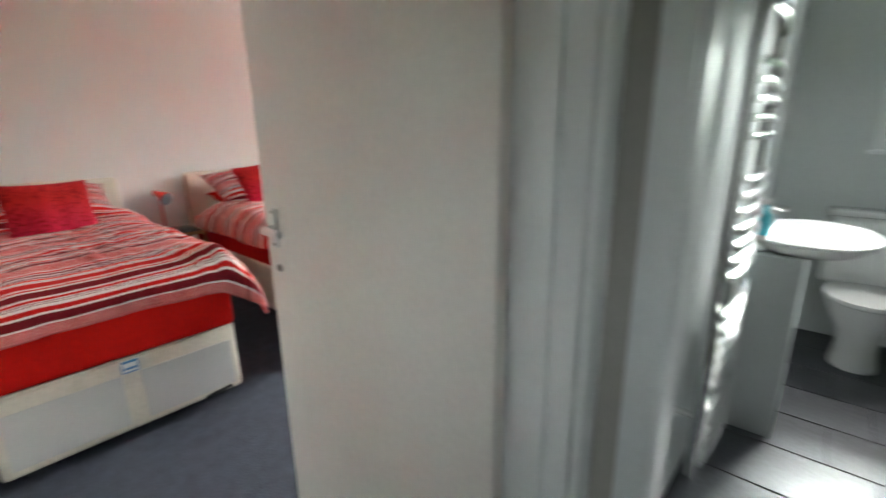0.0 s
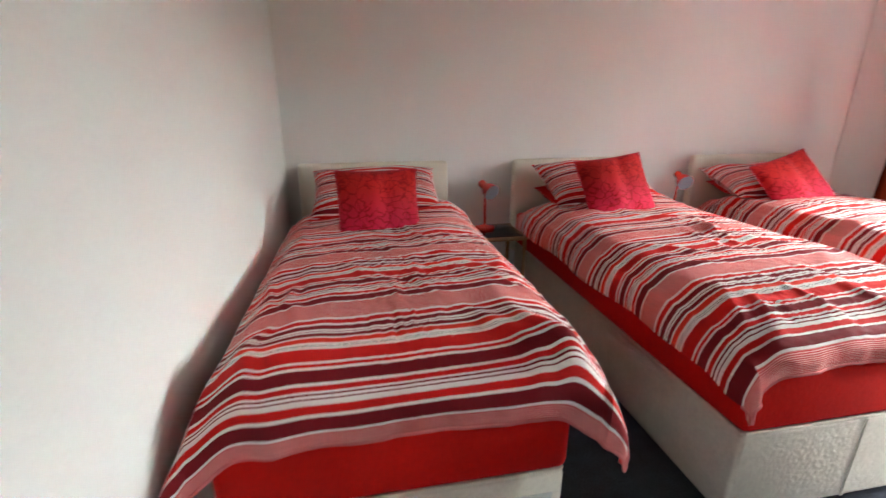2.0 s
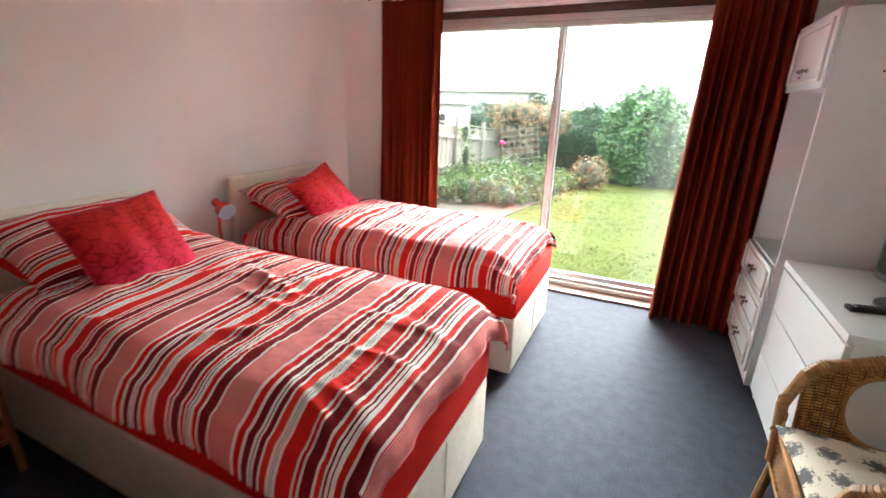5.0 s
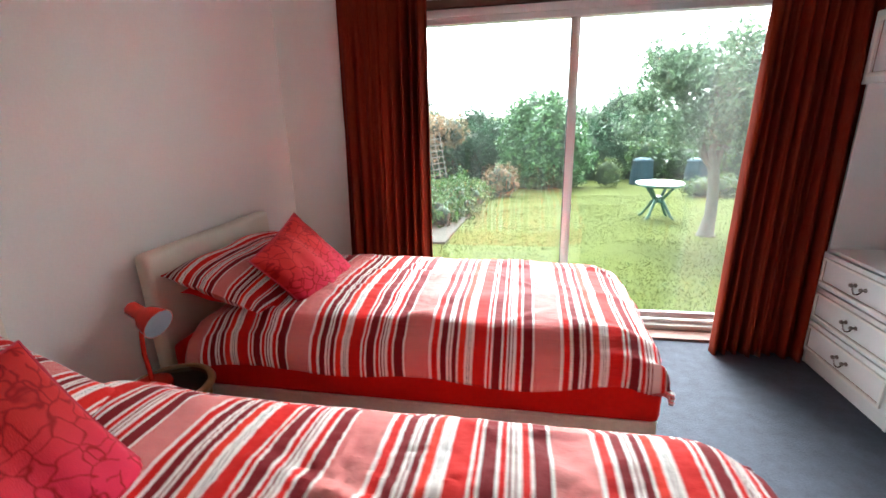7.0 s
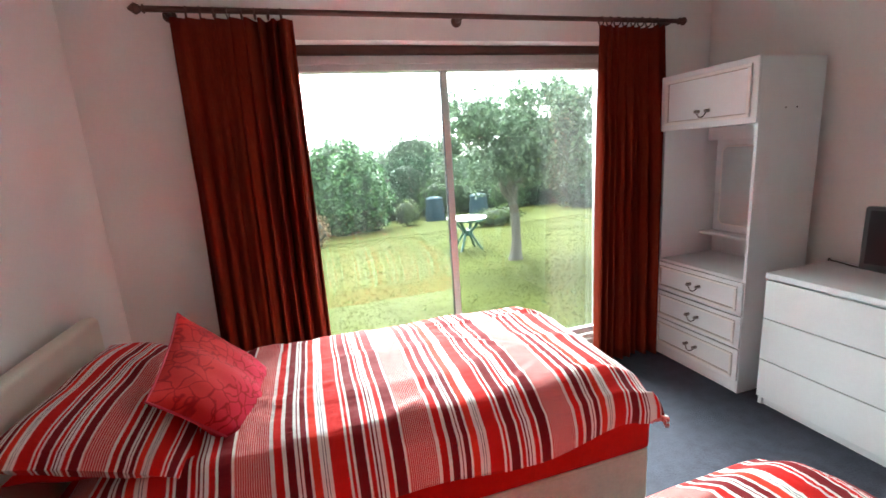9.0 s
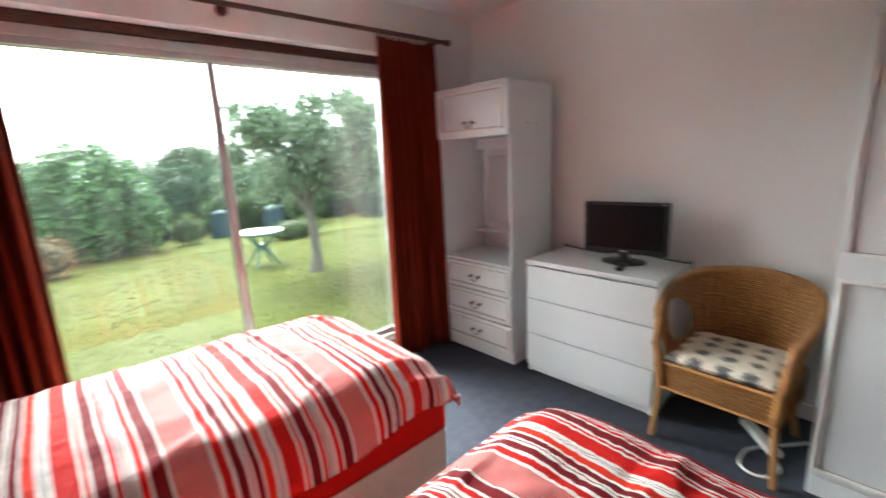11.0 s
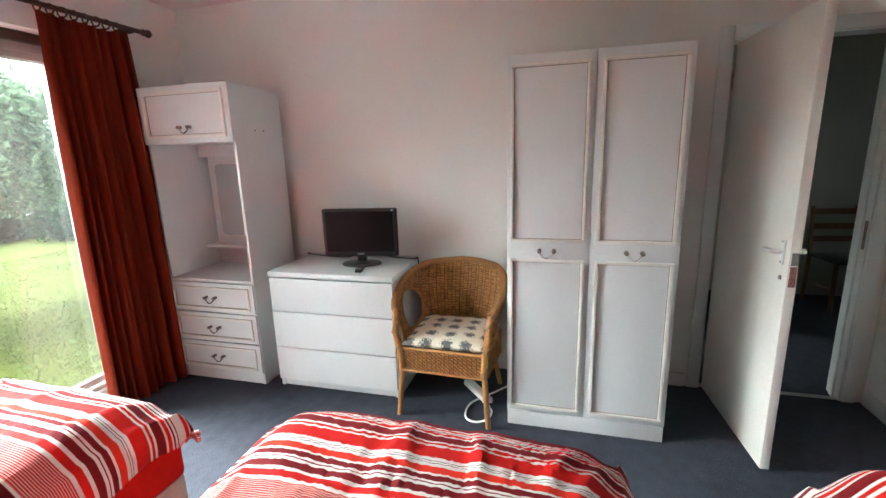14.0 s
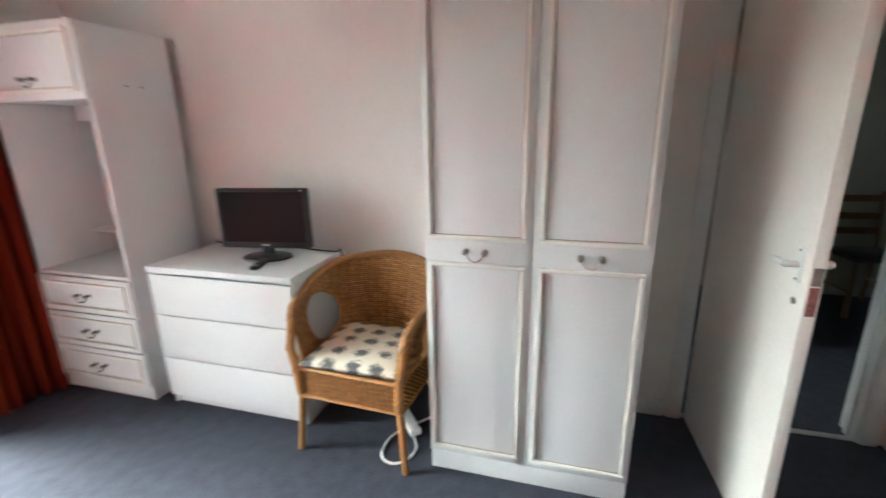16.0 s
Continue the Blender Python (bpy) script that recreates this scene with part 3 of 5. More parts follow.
def duvet_mesh(width, x0, x1, seed, drop=0.17, phase=0.0, lift=0.0, wide=0.0, tuck=0.0, foot=0.10, north=0.0):
    """A duvet over a bed that lies along x with its middle at y 0: crowned top, sides that hang, an open foot edge with drooping corners."""
    top, edge = 0.645 + lift, width / 2 + 0.025 + wide
    nx, ny = 190, 124
    over = drop
    length, half = x1 - x0 + foot, edge + over
    bm = bmesh.new()
    uvl = bm.loops.layers.uv.new("UVMap")
    rf = random.Random(int(seed * 10))
    folds = []
    for _ in range(20):
        a = rf.choice((0.0, 0.0, 0.5, -0.5, 1.2)) + rf.uniform(-0.25, 0.25)
        folds.append((rf.uniform(0.4, length - 0.15), rf.uniform(-0.42, 0.42), math.cos(a), math.sin(a), rf.uniform(0.10, 0.24), rf.uniform(0.012, 0.026), rf.uniform(0.005, 0.011)))
    if foot > 0.11:
        folds.append((length - 0.17, 0.40, 0.8, 0.6, 0.15, 0.055, 0.05))
    grid, uvs = [], {}
    for i in range(nx + 1):
        s = length * i / nx
        row = []
        for j in range(ny + 1):
            t = -half + 2 * half * j / ny
            ax, ay = x0 + s, abs(t)
            bulge = 0.07 * (1 - (t / half) ** 2) * smooth(0, 0.25, s) * (1 - 0.6 * smooth(length - 0.6, length - 0.1, s)) + 0.022 * smooth(length - 0.6, length - 0.2, s)
            z = top + bulge - 0.03 * smooth(0.18, 0.0, s)
            y = t
            hang = max(0.0, ay - edge)
            near = smooth(edge - 0.13, edge, ay)
            z -= 0.045 * near ** 2
            if hang > 0:
                out = 0.035 * math.sin(min(1, hang / 0.09) * math.pi / 2) + 0.016 * math.sin(9 * s + seed) * hang / over
                y = math.copysign(edge + out, t)
                z -= hang * 0.97
            run = max(0.0, ax - x1)
            nf = smooth(x1 - 0.14, x1, ax)
            z -= 0.03 * nf ** 2 + 0.008 * smooth(x1 - 0.6, x1, ax)
            x = ax
            if run > 0:
                x = x1 + 0.035 * math.sin(min(1, run / 0.07) * math.pi / 2) + 0.02 * (hang > 0)
                z -= run * 0.9
                fold = noise.noise(Vector((t * 7.0, seed * 3.0, 0.5))) + 0.6 * noise.noise(Vector((t * 17.0, seed, 4.5)))
                x += 0.022 * fold * run / foot
                z += 0.008 * fold * run / foot
            z += 0.97 * hang + 0.9 * run - 0.95 * math.hypot(hang, run) if hang > 0 and run > 0 else 0.0
            c = smooth(edge - 0.1, edge + 0.1, ay) * smooth(x1 - 0.25, x1 + foot, ax)
            z += (tuck - 0.012) * c
            x += (0.02 - 0.6 * tuck) * c
            y += math.copysign((0.018 - 0.4 * tuck) * c, t)
            w = cloth_noise(x + 11 * seed, y, seed) * (1.0 - 0.6 * near) * (1.0 - 0.5 * nf)
            z += w + 0.0025 * math.sin(s * 23 + 3 * noise.noise(Vector((s * 2, t * 3, seed)))) * near * (0.4 + 0.6 * noise.noise(Vector((s * 3, 0, seed + 3))))
            y += math.copysign(0.35 * w, t) * near
            for fs, ft, ca, sa, fl, fw, fh in folds:
                along, across = (s - fs) * ca + (t - ft) * sa, (t - ft) * ca - (s - fs) * sa
                if abs(along) < 2.2 * fl and abs(across) < 4 * fw:
                    z += fh * math.exp(-(along / fl) ** 2) * (math.exp(-(across / fw) ** 2) - 0.45 * math.exp(-((across - 1.7 * fw) / fw) ** 2))
            x += 0.5 * w * nf
            puff = north * smooth(0.05, 0.35, t) * smooth(0.0, 0.3, s) * smooth(length, length - 0.22, s)
            y += 0.4 * north * smooth(0, half, t) * smooth(0.0, 0.4, s) + puff
            z += 0.5 * puff
            z += 0.7 * north * smooth(0.12, 0.32, t) * smooth(0.5, 0.22, s) * smooth(0.0, 0.12, s)
            v = bm.verts.new((x, y, z))
            su = s + 0.006 * noise.noise(Vector((s * 4, t * 4, seed + 1)))
            uvs[v] = (su + phase, t)
            row.append(v)
        grid.append(row)
    for i in range(nx):
        for j in range(ny):
            f = bm.faces.new((grid[i][j], grid[i + 1][j], grid[i + 1][j + 1], grid[i][j + 1]))
            for lp in f.loops:
                lp[uvl].uv = uvs[lp.vert]
    return bm


def pillow_bm(w, d, h, seed, uv_scale=1.0, puff=2.6, wrinkle=0.014, uv_unit=False):
    """A filled cloth bag lying flat, w along x, d along y, pointed corners and a seam round its edge."""
    n = 30
    bm = bmesh.new()
    uvl = bm.loops.layers.uv.new("UVMap")
    layers, uvs = [], {}
    for side in (1, -1):
        g = []
        for i in range(n + 1):
            row = []
            for j in range(n + 1):
                a, b = 2 * i / n - 1, 2 * j / n - 1
                if side == -1 and (i in (0, n) or j in (0, n)):
                    row.append(layers[0][i][j])
                    continue
                fill = max(0.0, (1 - abs(a) ** puff) * (1 - abs(b) ** puff)) ** 0.55
                pinch = 1 - 0.055 * (1 - abs(b) ** 2) * abs(a) ** 3
                pinch2 = 1 - 0.055 * (1 - abs(a) ** 2) * abs(b) ** 3
                x, y = a * w / 2 * pinch, b * d / 2 * pinch2
                wr = wrinkle * (noise.noise(Vector((x * 6, y * 6, seed))) + 0.6 * noise.noise(Vector((x * 15, y * 9, seed + 2)))) * min(1, fill * 2)
                v = bm.verts.new((x, y, side * h / 2 * fill + wr))
                uvs[v] = (i / n, j / n) if uv_unit else (x * uv_scale, y)
                row.append(v)
            g.append(row)
        layers.append(g)
        for i in range(n):
            for j in range(n):
                q = (g[i][j], g[i + 1][j], g[i + 1][j + 1], g[i][j + 1])
                f = bm.faces.new(q if side == 1 else q[::-1])
                for lp in f.loops:
                    lp[uvl].uv = uvs[lp.vert]
    return bm


def seam(w, d, rad):
    pts = []
    for k in range(64):
        a = 2 * math.pi * k / 64
        c, s = math.cos(a), math.sin(a)
        m = max(abs(c), abs(s))
        x, y = c / m, s / m
        pts.append((x * w / 2 * (1 - 0.055 * (1 - y * y) * abs(x) ** 3), y * d / 2 * (1 - 0.055 * (1 - x * x) * abs(y) ** 3), 0))
    return tube(pts, rad, 6, True)


def divan(yc, front, hb_y, label, foot_panels, width=0.90, lift=0.0, hb=0.47):
    """Divan base on castors with mattress and headboard; its frame of reference is the floor under the bed's middle."""
    head = -3.87
    L0, L1, h = head, front, width / 2
    bed = thing("divan_bed", pose(0, yc, 0), label, "bed", "single beds in a row")
    base = part("divan_base", box(L0, L1, -h, h, 0.05, 0.388, 0.018, 3), CREAM, bed)
    part("base_piping", tube([(L0 + 0.01, -h + 0.006, 0.387), (L1 - 0.012, -h + 0.006, 0.387), (L1 - 0.006, -h + 0.014, 0.387), (L1 - 0.006, h - 0.014, 0.387), (L1 - 0.012, h - 0.006, 0.387), (L0 + 0.01, h - 0.006, 0.387)], 0.006, 6), CREAM, base)
    if foot_panels:
        for a, b in ((-h + 0.035, -0.035), (0.035, h - 0.035)):
            part("foot_panel", box(L1 + 0.0005, L1 + 0.004, a, b, 0.085, 0.318, 0.0015, 1), FOOTCLOTH, base, "grey cloth foot panel")
        tag = part("maker_label", box(L1 + 0.004, L1 + 0.006, -0.032, 0.032, 0.322, 0.382, 0.0005, 1), WHITEPL, base, "small blue and white printed label")
        part("print_bar", box(L1 + 0.0062, L1 + 0.007, -0.03, 0.03, 0.369, 0.380), BLUEMARK, tag)
        part("print_bar", box(L1 + 0.0062, L1 + 0.007, -0.022, 0.022, 0.339, 0.349), BLUEMARK, tag)
        part("print_bar", box(L1 + 0.0062, L1 + 0.007, -0.03, 0.03, 0.324, 0.330), BLUEMARK, tag)
        for y0, y1 in ((-0.032, -0.027), (0.027, 0.032)):
            part("print_bar", box(L1 + 0.0062, L1 + 0.007, y0, y1, 0.331, 0.368), BLUEMARK, tag)
        part("pull_strap", tube([(L1 + 0.008, 0.27, 0.062), (L1 + 0.02, 0.30, 0.075), (L1 + 0.026, 0.35, 0.082), (L1 + 0.012, 0.39, 0.078)], 0.008, 6), RUBBER, base, "dark loop of strap at the base edge")
    else:
        part("base_joint", box(L1 + 0.0005, L1 + 0.004, 0.02, 0.03, 0.06, 0.385, 0.001, 1), CREAM, base)
    for x in (L0 + 0.12, (L0 + L1) / 2, L1 - 0.1):
        for y in (-h + 0.07, h - 0.07):
            part("castor", lathe([(0.024, 0.002), (0.026, 0.006), (0.026, 0.03), (0.016, 0.052)], 12), RUBBER, bed, m=pose(x, y, 0))
    part("mattress", box(L0 + 0.01, L1 + 0.004, -h - 0.008, h + 0.008, 0.390, lift + 0.585, 0.03, 4), SHEET, bed, "mattress in a tight scarlet fitted sheet")
    hb_bm = box(-3.965, -3.895, hb_y - yc - hb, hb_y - yc + hb, 0.30, 0.99, 0.028, 4)
    part("headboard", hb_bm, HEADCLOTH, bed, "cream padded headboard")
    for y in (-0.28, 0.28):
        part("headboard_strut", box(-3.93, -3.90, hb_y - yc + y - 0.02, hb_y - yc + y + 0.02, 0.08, 0.31, 0.003), CHAIRWOOD, bed)
    return bed


pillow_red = mesh_of("red_pillow", pillow_bm(0.46, 0.70, 0.15, 5.0), SHEET)
cushion_mesh = mesh_of("cushion", pillow_bm(0.43, 0.43, 0.14, 7.0, uv_unit=True, puff=2.2), CUSHION)
cushion_seam = mesh_of("cushion_seam", seam(0.43, 0.43, 0.004), PIPING)


def bedding(yc, front, seed, phase, pillow_at, pillow_turn, cushion_m, drop, note, lift=0.0, wide=0.0, tuck=0.0, foot=0.10, north=0.0):
    d = thing("duvet", pose(0, yc, 0), "red and white striped cotton duvet, " + note, "duvet", "striped duvets")
    bm = duvet_mesh(0.90, -3.74, front, seed, drop, phase, lift, wide, tuck, foot, north)
    hem = bmesh.new()
    edge_line = sorted((v.co.copy() for v in bm.verts if v.is_boundary and v.co.x > front - 0.02 and not any(e.other_vert(v).co.x > v.co.x + 0.004 and not e.is_boundary for e in v.link_edges)), key=lambda c: c.y)
    add_tube(hem, edge_line[4:-4], 0.005, 6)
    cover = part("cover", bm, STRIPE, d)
    s = cover.modifiers.new("thickness", "SOLIDIFY")
    s.thickness, s.offset = 0.016, -1
    part("hem", hem, HEM, d, "stitched pink foot hem")
    under = new("pillow", pillow_red)
    under.matrix_world = pose(-3.60, yc + pillow_at * 0.5, 0.715 + lift, 0, 8, 0)
    tagged(under, "plain red pillow under the striped one", "pillow", "pillows")
    p = solid("pillow", pillow_bm(0.48, 0.78, 0.19, 3.0 + seed), STRIPE_V, "plump red and white striped pillow against the headboard", "pillow", "pillows", pose(-3.61, yc + pillow_at, 0.81 + lift if yc < 2.5 else 0.775 + lift, 0, 26 if yc < 2.5 else 17, pillow_turn))
    c = thing("cushion", cushion_m, "square pink and red floral scatter cushion leaning on the pillow", "cushion", "floral cushions")
    part("cover", cushion_mesh, CUSHION, c)
    part("seam", cushion_seam, PIPING, c)


HEM = mat("pink_hem", (0.55, 0.16, 0.16), 0.85, 0.1, 20, 0.2, 90, spec=0.2)
STRIPE_V = striped("striped_pillow_cotton", 0, 0.30)
divan(0.128, -1.765, 0.165, "single divan bed, cream base with grey foot panels, beside the wall", True, lift=0.02, hb=0.505)
divan(1.625, -1.785, 1.625, "single divan bed with cream damask base in the row", False, lift=0.03)
divan(3.07, -1.83, 3.09, "single divan bed with cream damask base, beside the glass doors", False)
bedding(0.128, -1.79, 1.3, 0.42, 0.03, 0, pose(-3.15, 0.15, 0.845, 0, 60, 2) @ pose(0, 0, 0, 0, 0, 90), 0.12, "rumpled, with loose hanging corners", 0.04, 0.012, -0.03, 0.125, 0.055)
bedding(1.625, -1.80, 4.7, 0.0, 0.02, 4, pose(-3.28, 1.59, 0.875, 0, 57, -6) @ pose(0, 0, 0, 0, 0, 98), 0.11, "spread over the middle bed", 0.048, 0.0, 0.01, 0.10, 0.045)
bedding(3.07, -1.875, 8.1, 0.023, -0.06, -3, pose(-3.34, 2.95, 0.85, 0, 54, -12) @ pose(0, 0, 0, 0, 0, 110), 0.12, "by the glass doors", 0.052, 0.0, 0.05)


# ---- furniture along the east wall ----
def moulding(name, y0, y1, z0, z1, x, parent, w=0.022):
    """A raised picture-frame moulding on a front that faces -x."""
    bm = bmesh.new()
    for a0, a1, b0, b1 in ((y0, y1, z0, z0 + w), (y0, y1, z1 - w, z1), (y0, y0 + w, z0 + w, z1 - w), (y1 - w, y1, z0 + w, z1 - w)):
        add_box(bm, x - 0.014, x - 0.0005, a0, a1, b0, b1, 0.004, 2)
    frame_part = part(name, bm, MOULD, parent)
    # thin brown strips paint the shadow along the bead's inner edge
    line, i = bmesh.new(), w + 0.003
    for a0, a1, b0, b1 in ((y0 + w, y1 - w, z0 + w, z0 + i), (y0 + w, y1 - w, z1 - i, z1 - w), (y0 + w, y0 + i, z0 + i, z1 - i), (y1 - i, y1 - w, z0 + i, z1 - i)):
        add_box(line, x - 0.003, x - 0.0005, a0, a1, b0, b1)
    part("inlay_line", line, SHADOWLINE, frame_part, "thin brown strip painting the moulding's inner shadow line")
    return frame_part


def bail_handle(parent, y, z, x, turn=0):
    """A drop handle: two turned knobs and a curved bail."""
    hnd = part("handle", lathe([(0.011, 0), (0.011, 0.004), (0.006, 0.008), (0.006, 0.016), (0.011, 0.021), (0.010, 0.028), (0.002, 0.031)], 12, at=(0, -0.036, 0)), BRASS, parent, "small aged-metal drop handle", m=pose(x, y, z, 0, -90, 0) @ pose(0, 0, 0, 0, 0, turn))
    part("knob", lathe([(0.011, 0), (0.011, 0.004), (0.006, 0.008), (0.006, 0.016), (0.011, 0.021), (0.010, 0.028), (0.002, 0.031)], 12, at=(0, 0.036, 0)), BRASS, hnd)
    pts = [(-0.002 - 0.034 * math.sin(math.pi * k / 10) ** 0.7, -0.035 + 0.070 * k / 10, 0.015 + 0.006 * math.sin(math.pi * k / 10)) for k in range(11)]
    part("bail", tube(pts, 0.0034, 6), CHROME, hnd)
    return hnd


# tall unit with cupboard, mirror niche and drawers
unit = thing("tall_unit", pose(0, 0, 0), "tall white unit with top cupboard, open mirror niche and drawers", "cabinet")
UX0, UX1, UY0, UY1, UH = -0.61, -0.135, 3.232, 3.90, 1.955
part("side_panel", box(UX0, UX1, UY0, UY0 + 0.018, 0, UH, 0.002), LAMINATE, unit)
part("side_panel", box(UX0, UX1, UY1 - 0.018, UY1, 0, UH, 0.002), LAMINATE, unit)
part("back_panel", box(UX1 - 0.012, UX1 - 0.002, UY0 + 0.019, UY1 - 0.019, 0.05, UH - 0.02), LAMINATE, unit)
part("top_panel", box(UX0, UX1, UY0 + 0.0185, UY1 - 0.0185, UH - 0.02, UH - 0.001, 0.002), LAMINATE, unit)
part("cupboard_floor", box(UX0, UX1 - 0.013, UY0 + 0.0185, UY1 - 0.0185, 1.618, 1.636, 0.002), LAMINATE, unit)
part("niche_shelf", box(UX0, UX1 - 0.013, UY0 + 0.0185, UY1 - 0.0185, 0.712, 0.73, 0.002), LAMINATE, unit)
part("plinth", box(UX0 + 0.004, UX0 + 0.02, UY0 + 0.0185, UY1 - 0.0185, 0, 0.085, 0.002), LAMINATE, unit)
flap = part("cupboard_door", box(UX0 - 0.022, UX0 - 0.002, UY0 - 0.002, UY1 + 0.002, 1.615, UH + 0.004, 0.004), LAMINATE, unit)
moulding("door_moulding", UY0 + 0.035, UY1 - 0.04, 1.648, UH - 0.028, UX0 - 0.022, flap, 0.02)
bail_handle(flap, (UY0 + UY1) / 2, 1.712, UX0 - 0.0225)
for k, z in enumerate((0.085, 0.296, 0.507)):
    dr = part("drawer", box(UX0 - 0.018, UX0 - 0.002, UY0 + 0.002, UY1 - 0.002, z, z + 0.203, 0.004), LAMINATE, unit)
    moulding("drawer_moulding", UY0 + 0.03, UY1 - 0.03, z + 0.022, z + 0.178, UX0 - 0.018, dr, 0.016)
    bail_handle(dr, (UY0 + UY1) / 2, z + 0.105, UX0 - 0.0185)
part("niche_header", box(UX1 - 0.10, UX1 - 0.085, UY0 + 0.019, UY1 - 0.019, 1.53, 1.617, 0.003), LAMINATE, unit)
mirror_frame = bmesh.new()
mp_ = []
for cx, cz, a0 in ((3.785, 1.44, 0), (3.35, 1.44, 90), (3.35, 0.985, 180), (3.785, 0.985, 270)):
    for k in range(7):
        a = radians(a0 + 15 * k)
        mp_.append((UX1 - 0.02, cx + 0.045 * math.cos(a), cz + 0.045 * math.sin(a)))
add_tube(mirror_frame, mp_, 0.006, 8, True)
part("mirror_frame", mirror_frame, MOULD, unit)
glass_bm = bmesh.new()
front_face = [glass_bm.verts.new((p[0] - 0.001, p[1], p[2])) for p in mp_]
glass_bm.faces.new(front_face)
back_face = [glass_bm.verts.new((p[0] + 0.005, p[1], p[2])) for p in mp_]
glass_bm.faces.new(back_face[::-1])
for k in range(len(mp_)):
    glass_bm.faces.new((front_face[k], back_face[k], back_face[(k + 1) % len(mp_)], front_face[(k + 1) % len(mp_)]))
part("mirror", glass_bm, MIRROR, unit, "rounded vanity mirror")
part("small_shelf", box(UX1 - 0.14, UX1 - 0.013, UY0 + 0.019, UY1 - 0.019, 0.872, 0.89, 0.003), LAMINATE, unit)
for x in (-0.42, -0.335):
    part("screw_hole", lathe([(0.005, 0), (0.005, 0.0015)], 10), BLACK, unit, m=pose(x, UY0 - 0.0002, 1.688, 90))

# chest of three drawers
chest = thing("chest_of_drawers", pose(0, 0, 0), "plain white three-drawer chest of drawers", "chest of drawers")
CX0, CX1, CY0, CY1 = -0.605, -0.075, 2.270, 3.122
part("top_panel", box(CX0 - 0.002, CX1, CY0, CY1, 0.771, 0.803, 0.002), LAMINATE, chest)
for y0 in (CY0, CY1 - 0.022):
    part("side_panel", box(CX0 + 0.022, CX1, y0, y0 + 0.022, 0, 0.7705, 0.002), LAMINATE, chest)
part("back_panel", box(CX1 - 0.01, CX1 - 0.002, CY0 + 0.023, CY1 - 0.023, 0.04, 0.77), LAMINATE, chest)
part("plinth", box(CX0 + 0.035, CX0 + 0.05, CY0 + 0.023, CY1 - 0.023, 0.0, 0.06, 0.002), LAMINATE, chest)
for z0, z1 in ((0.058, 0.286), (0.292, 0.534), (0.540, 0.760)):
    dr = part("drawer", box(CX0, CX0 + 0.018, CY0 + 0.004, CY1 - 0.004, z0, z1, 0.002), LAMINATE, chest)
    part("grip_block", box(CX0 + 0.0185, CX0 + 0.04, CY0 + 0.023, CY1 - 0.023, z0 + 0.01, z1 - 0.02), LAMINATE, dr)

# television on the chest
tv = thing("television", pose(-0.335, 2.587, 0.803, 0, 0, 9), "small black flat-screen television on a round stand", "television")
part("stand_base", lathe([(0.10, 0), (0.115, 0.004), (0.112, 0.012), (0.05, 0.018), (0.03, 0.022)], 32), BLACK, tv, m=Matrix.Diagonal((0.85, 1.15, 1, 1)))
part("stand_neck", box(0.0, 0.03, -0.03, 0.03, 0.018, 0.10, 0.008), BLACK, tv)
case = part("casing", box(-0.01, 0.035, -0.248, 0.248, 0.055, 0.372, 0.010, 3), BLACK, tv)
part("screen", box(-0.0125, -0.0102, -0.226, 0.226, 0.090, 0.354, 0.0005, 1), SCREEN, tv, "dark switched-off screen")
part("name_bar", box(-0.0125, -0.0102, -0.022, 0.022, 0.070, 0.078), GREYMARK, tv)
part("sticker", box(-0.0125, -0.0102, -0.228, -0.216, 0.357, 0.365), GREYMARK, tv)
remote = thing("remote_control", pose(-0.47, 2.535, 0.803, 0, 0, 14), "black remote control lying on the chest", "remote control")
part("case", box(-0.075, 0.075, -0.022, 0.022, 0.0, 0.02, 0.006), BLACK, remote)
for i in range(6):
    for j in range(3):
        part("button", box(-0.06 + 0.02 * i, -0.05 + 0.02 * i, -0.014 + 0.01 * j, -0.008 + 0.01 * j, 0.0202, 0.022), GREYMARK if i == 0 else RUBBER, remote)
solid("tv_cable", tube(eased([(-0.29, 2.66, 0.86), (-0.22, 2.75, 0.82), (-0.16, 2.95, 0.808), (-0.12, 3.10, 0.808), (-0.09, 3.14, 0.785), (-0.075, 3.16, 0.5)]), 0.004, 6), BLACK, "thin black television cable over the chest top", "cable")
solid("tv_cable", tube(eased([(-0.29, 2.48, 0.86), (-0.22, 2.38, 0.83), (-0.16, 2.285, 0.808), (-0.13, 2.262, 0.79), (-0.12, 2.25, 0.5), (-0.11, 2.20, 0.2), (-0.12, 2.0, 0.01), (-0.2, 1.93, 0.008)]), 0.0045, 6), BLACK, "black power cable hanging behind the chair", "cable")


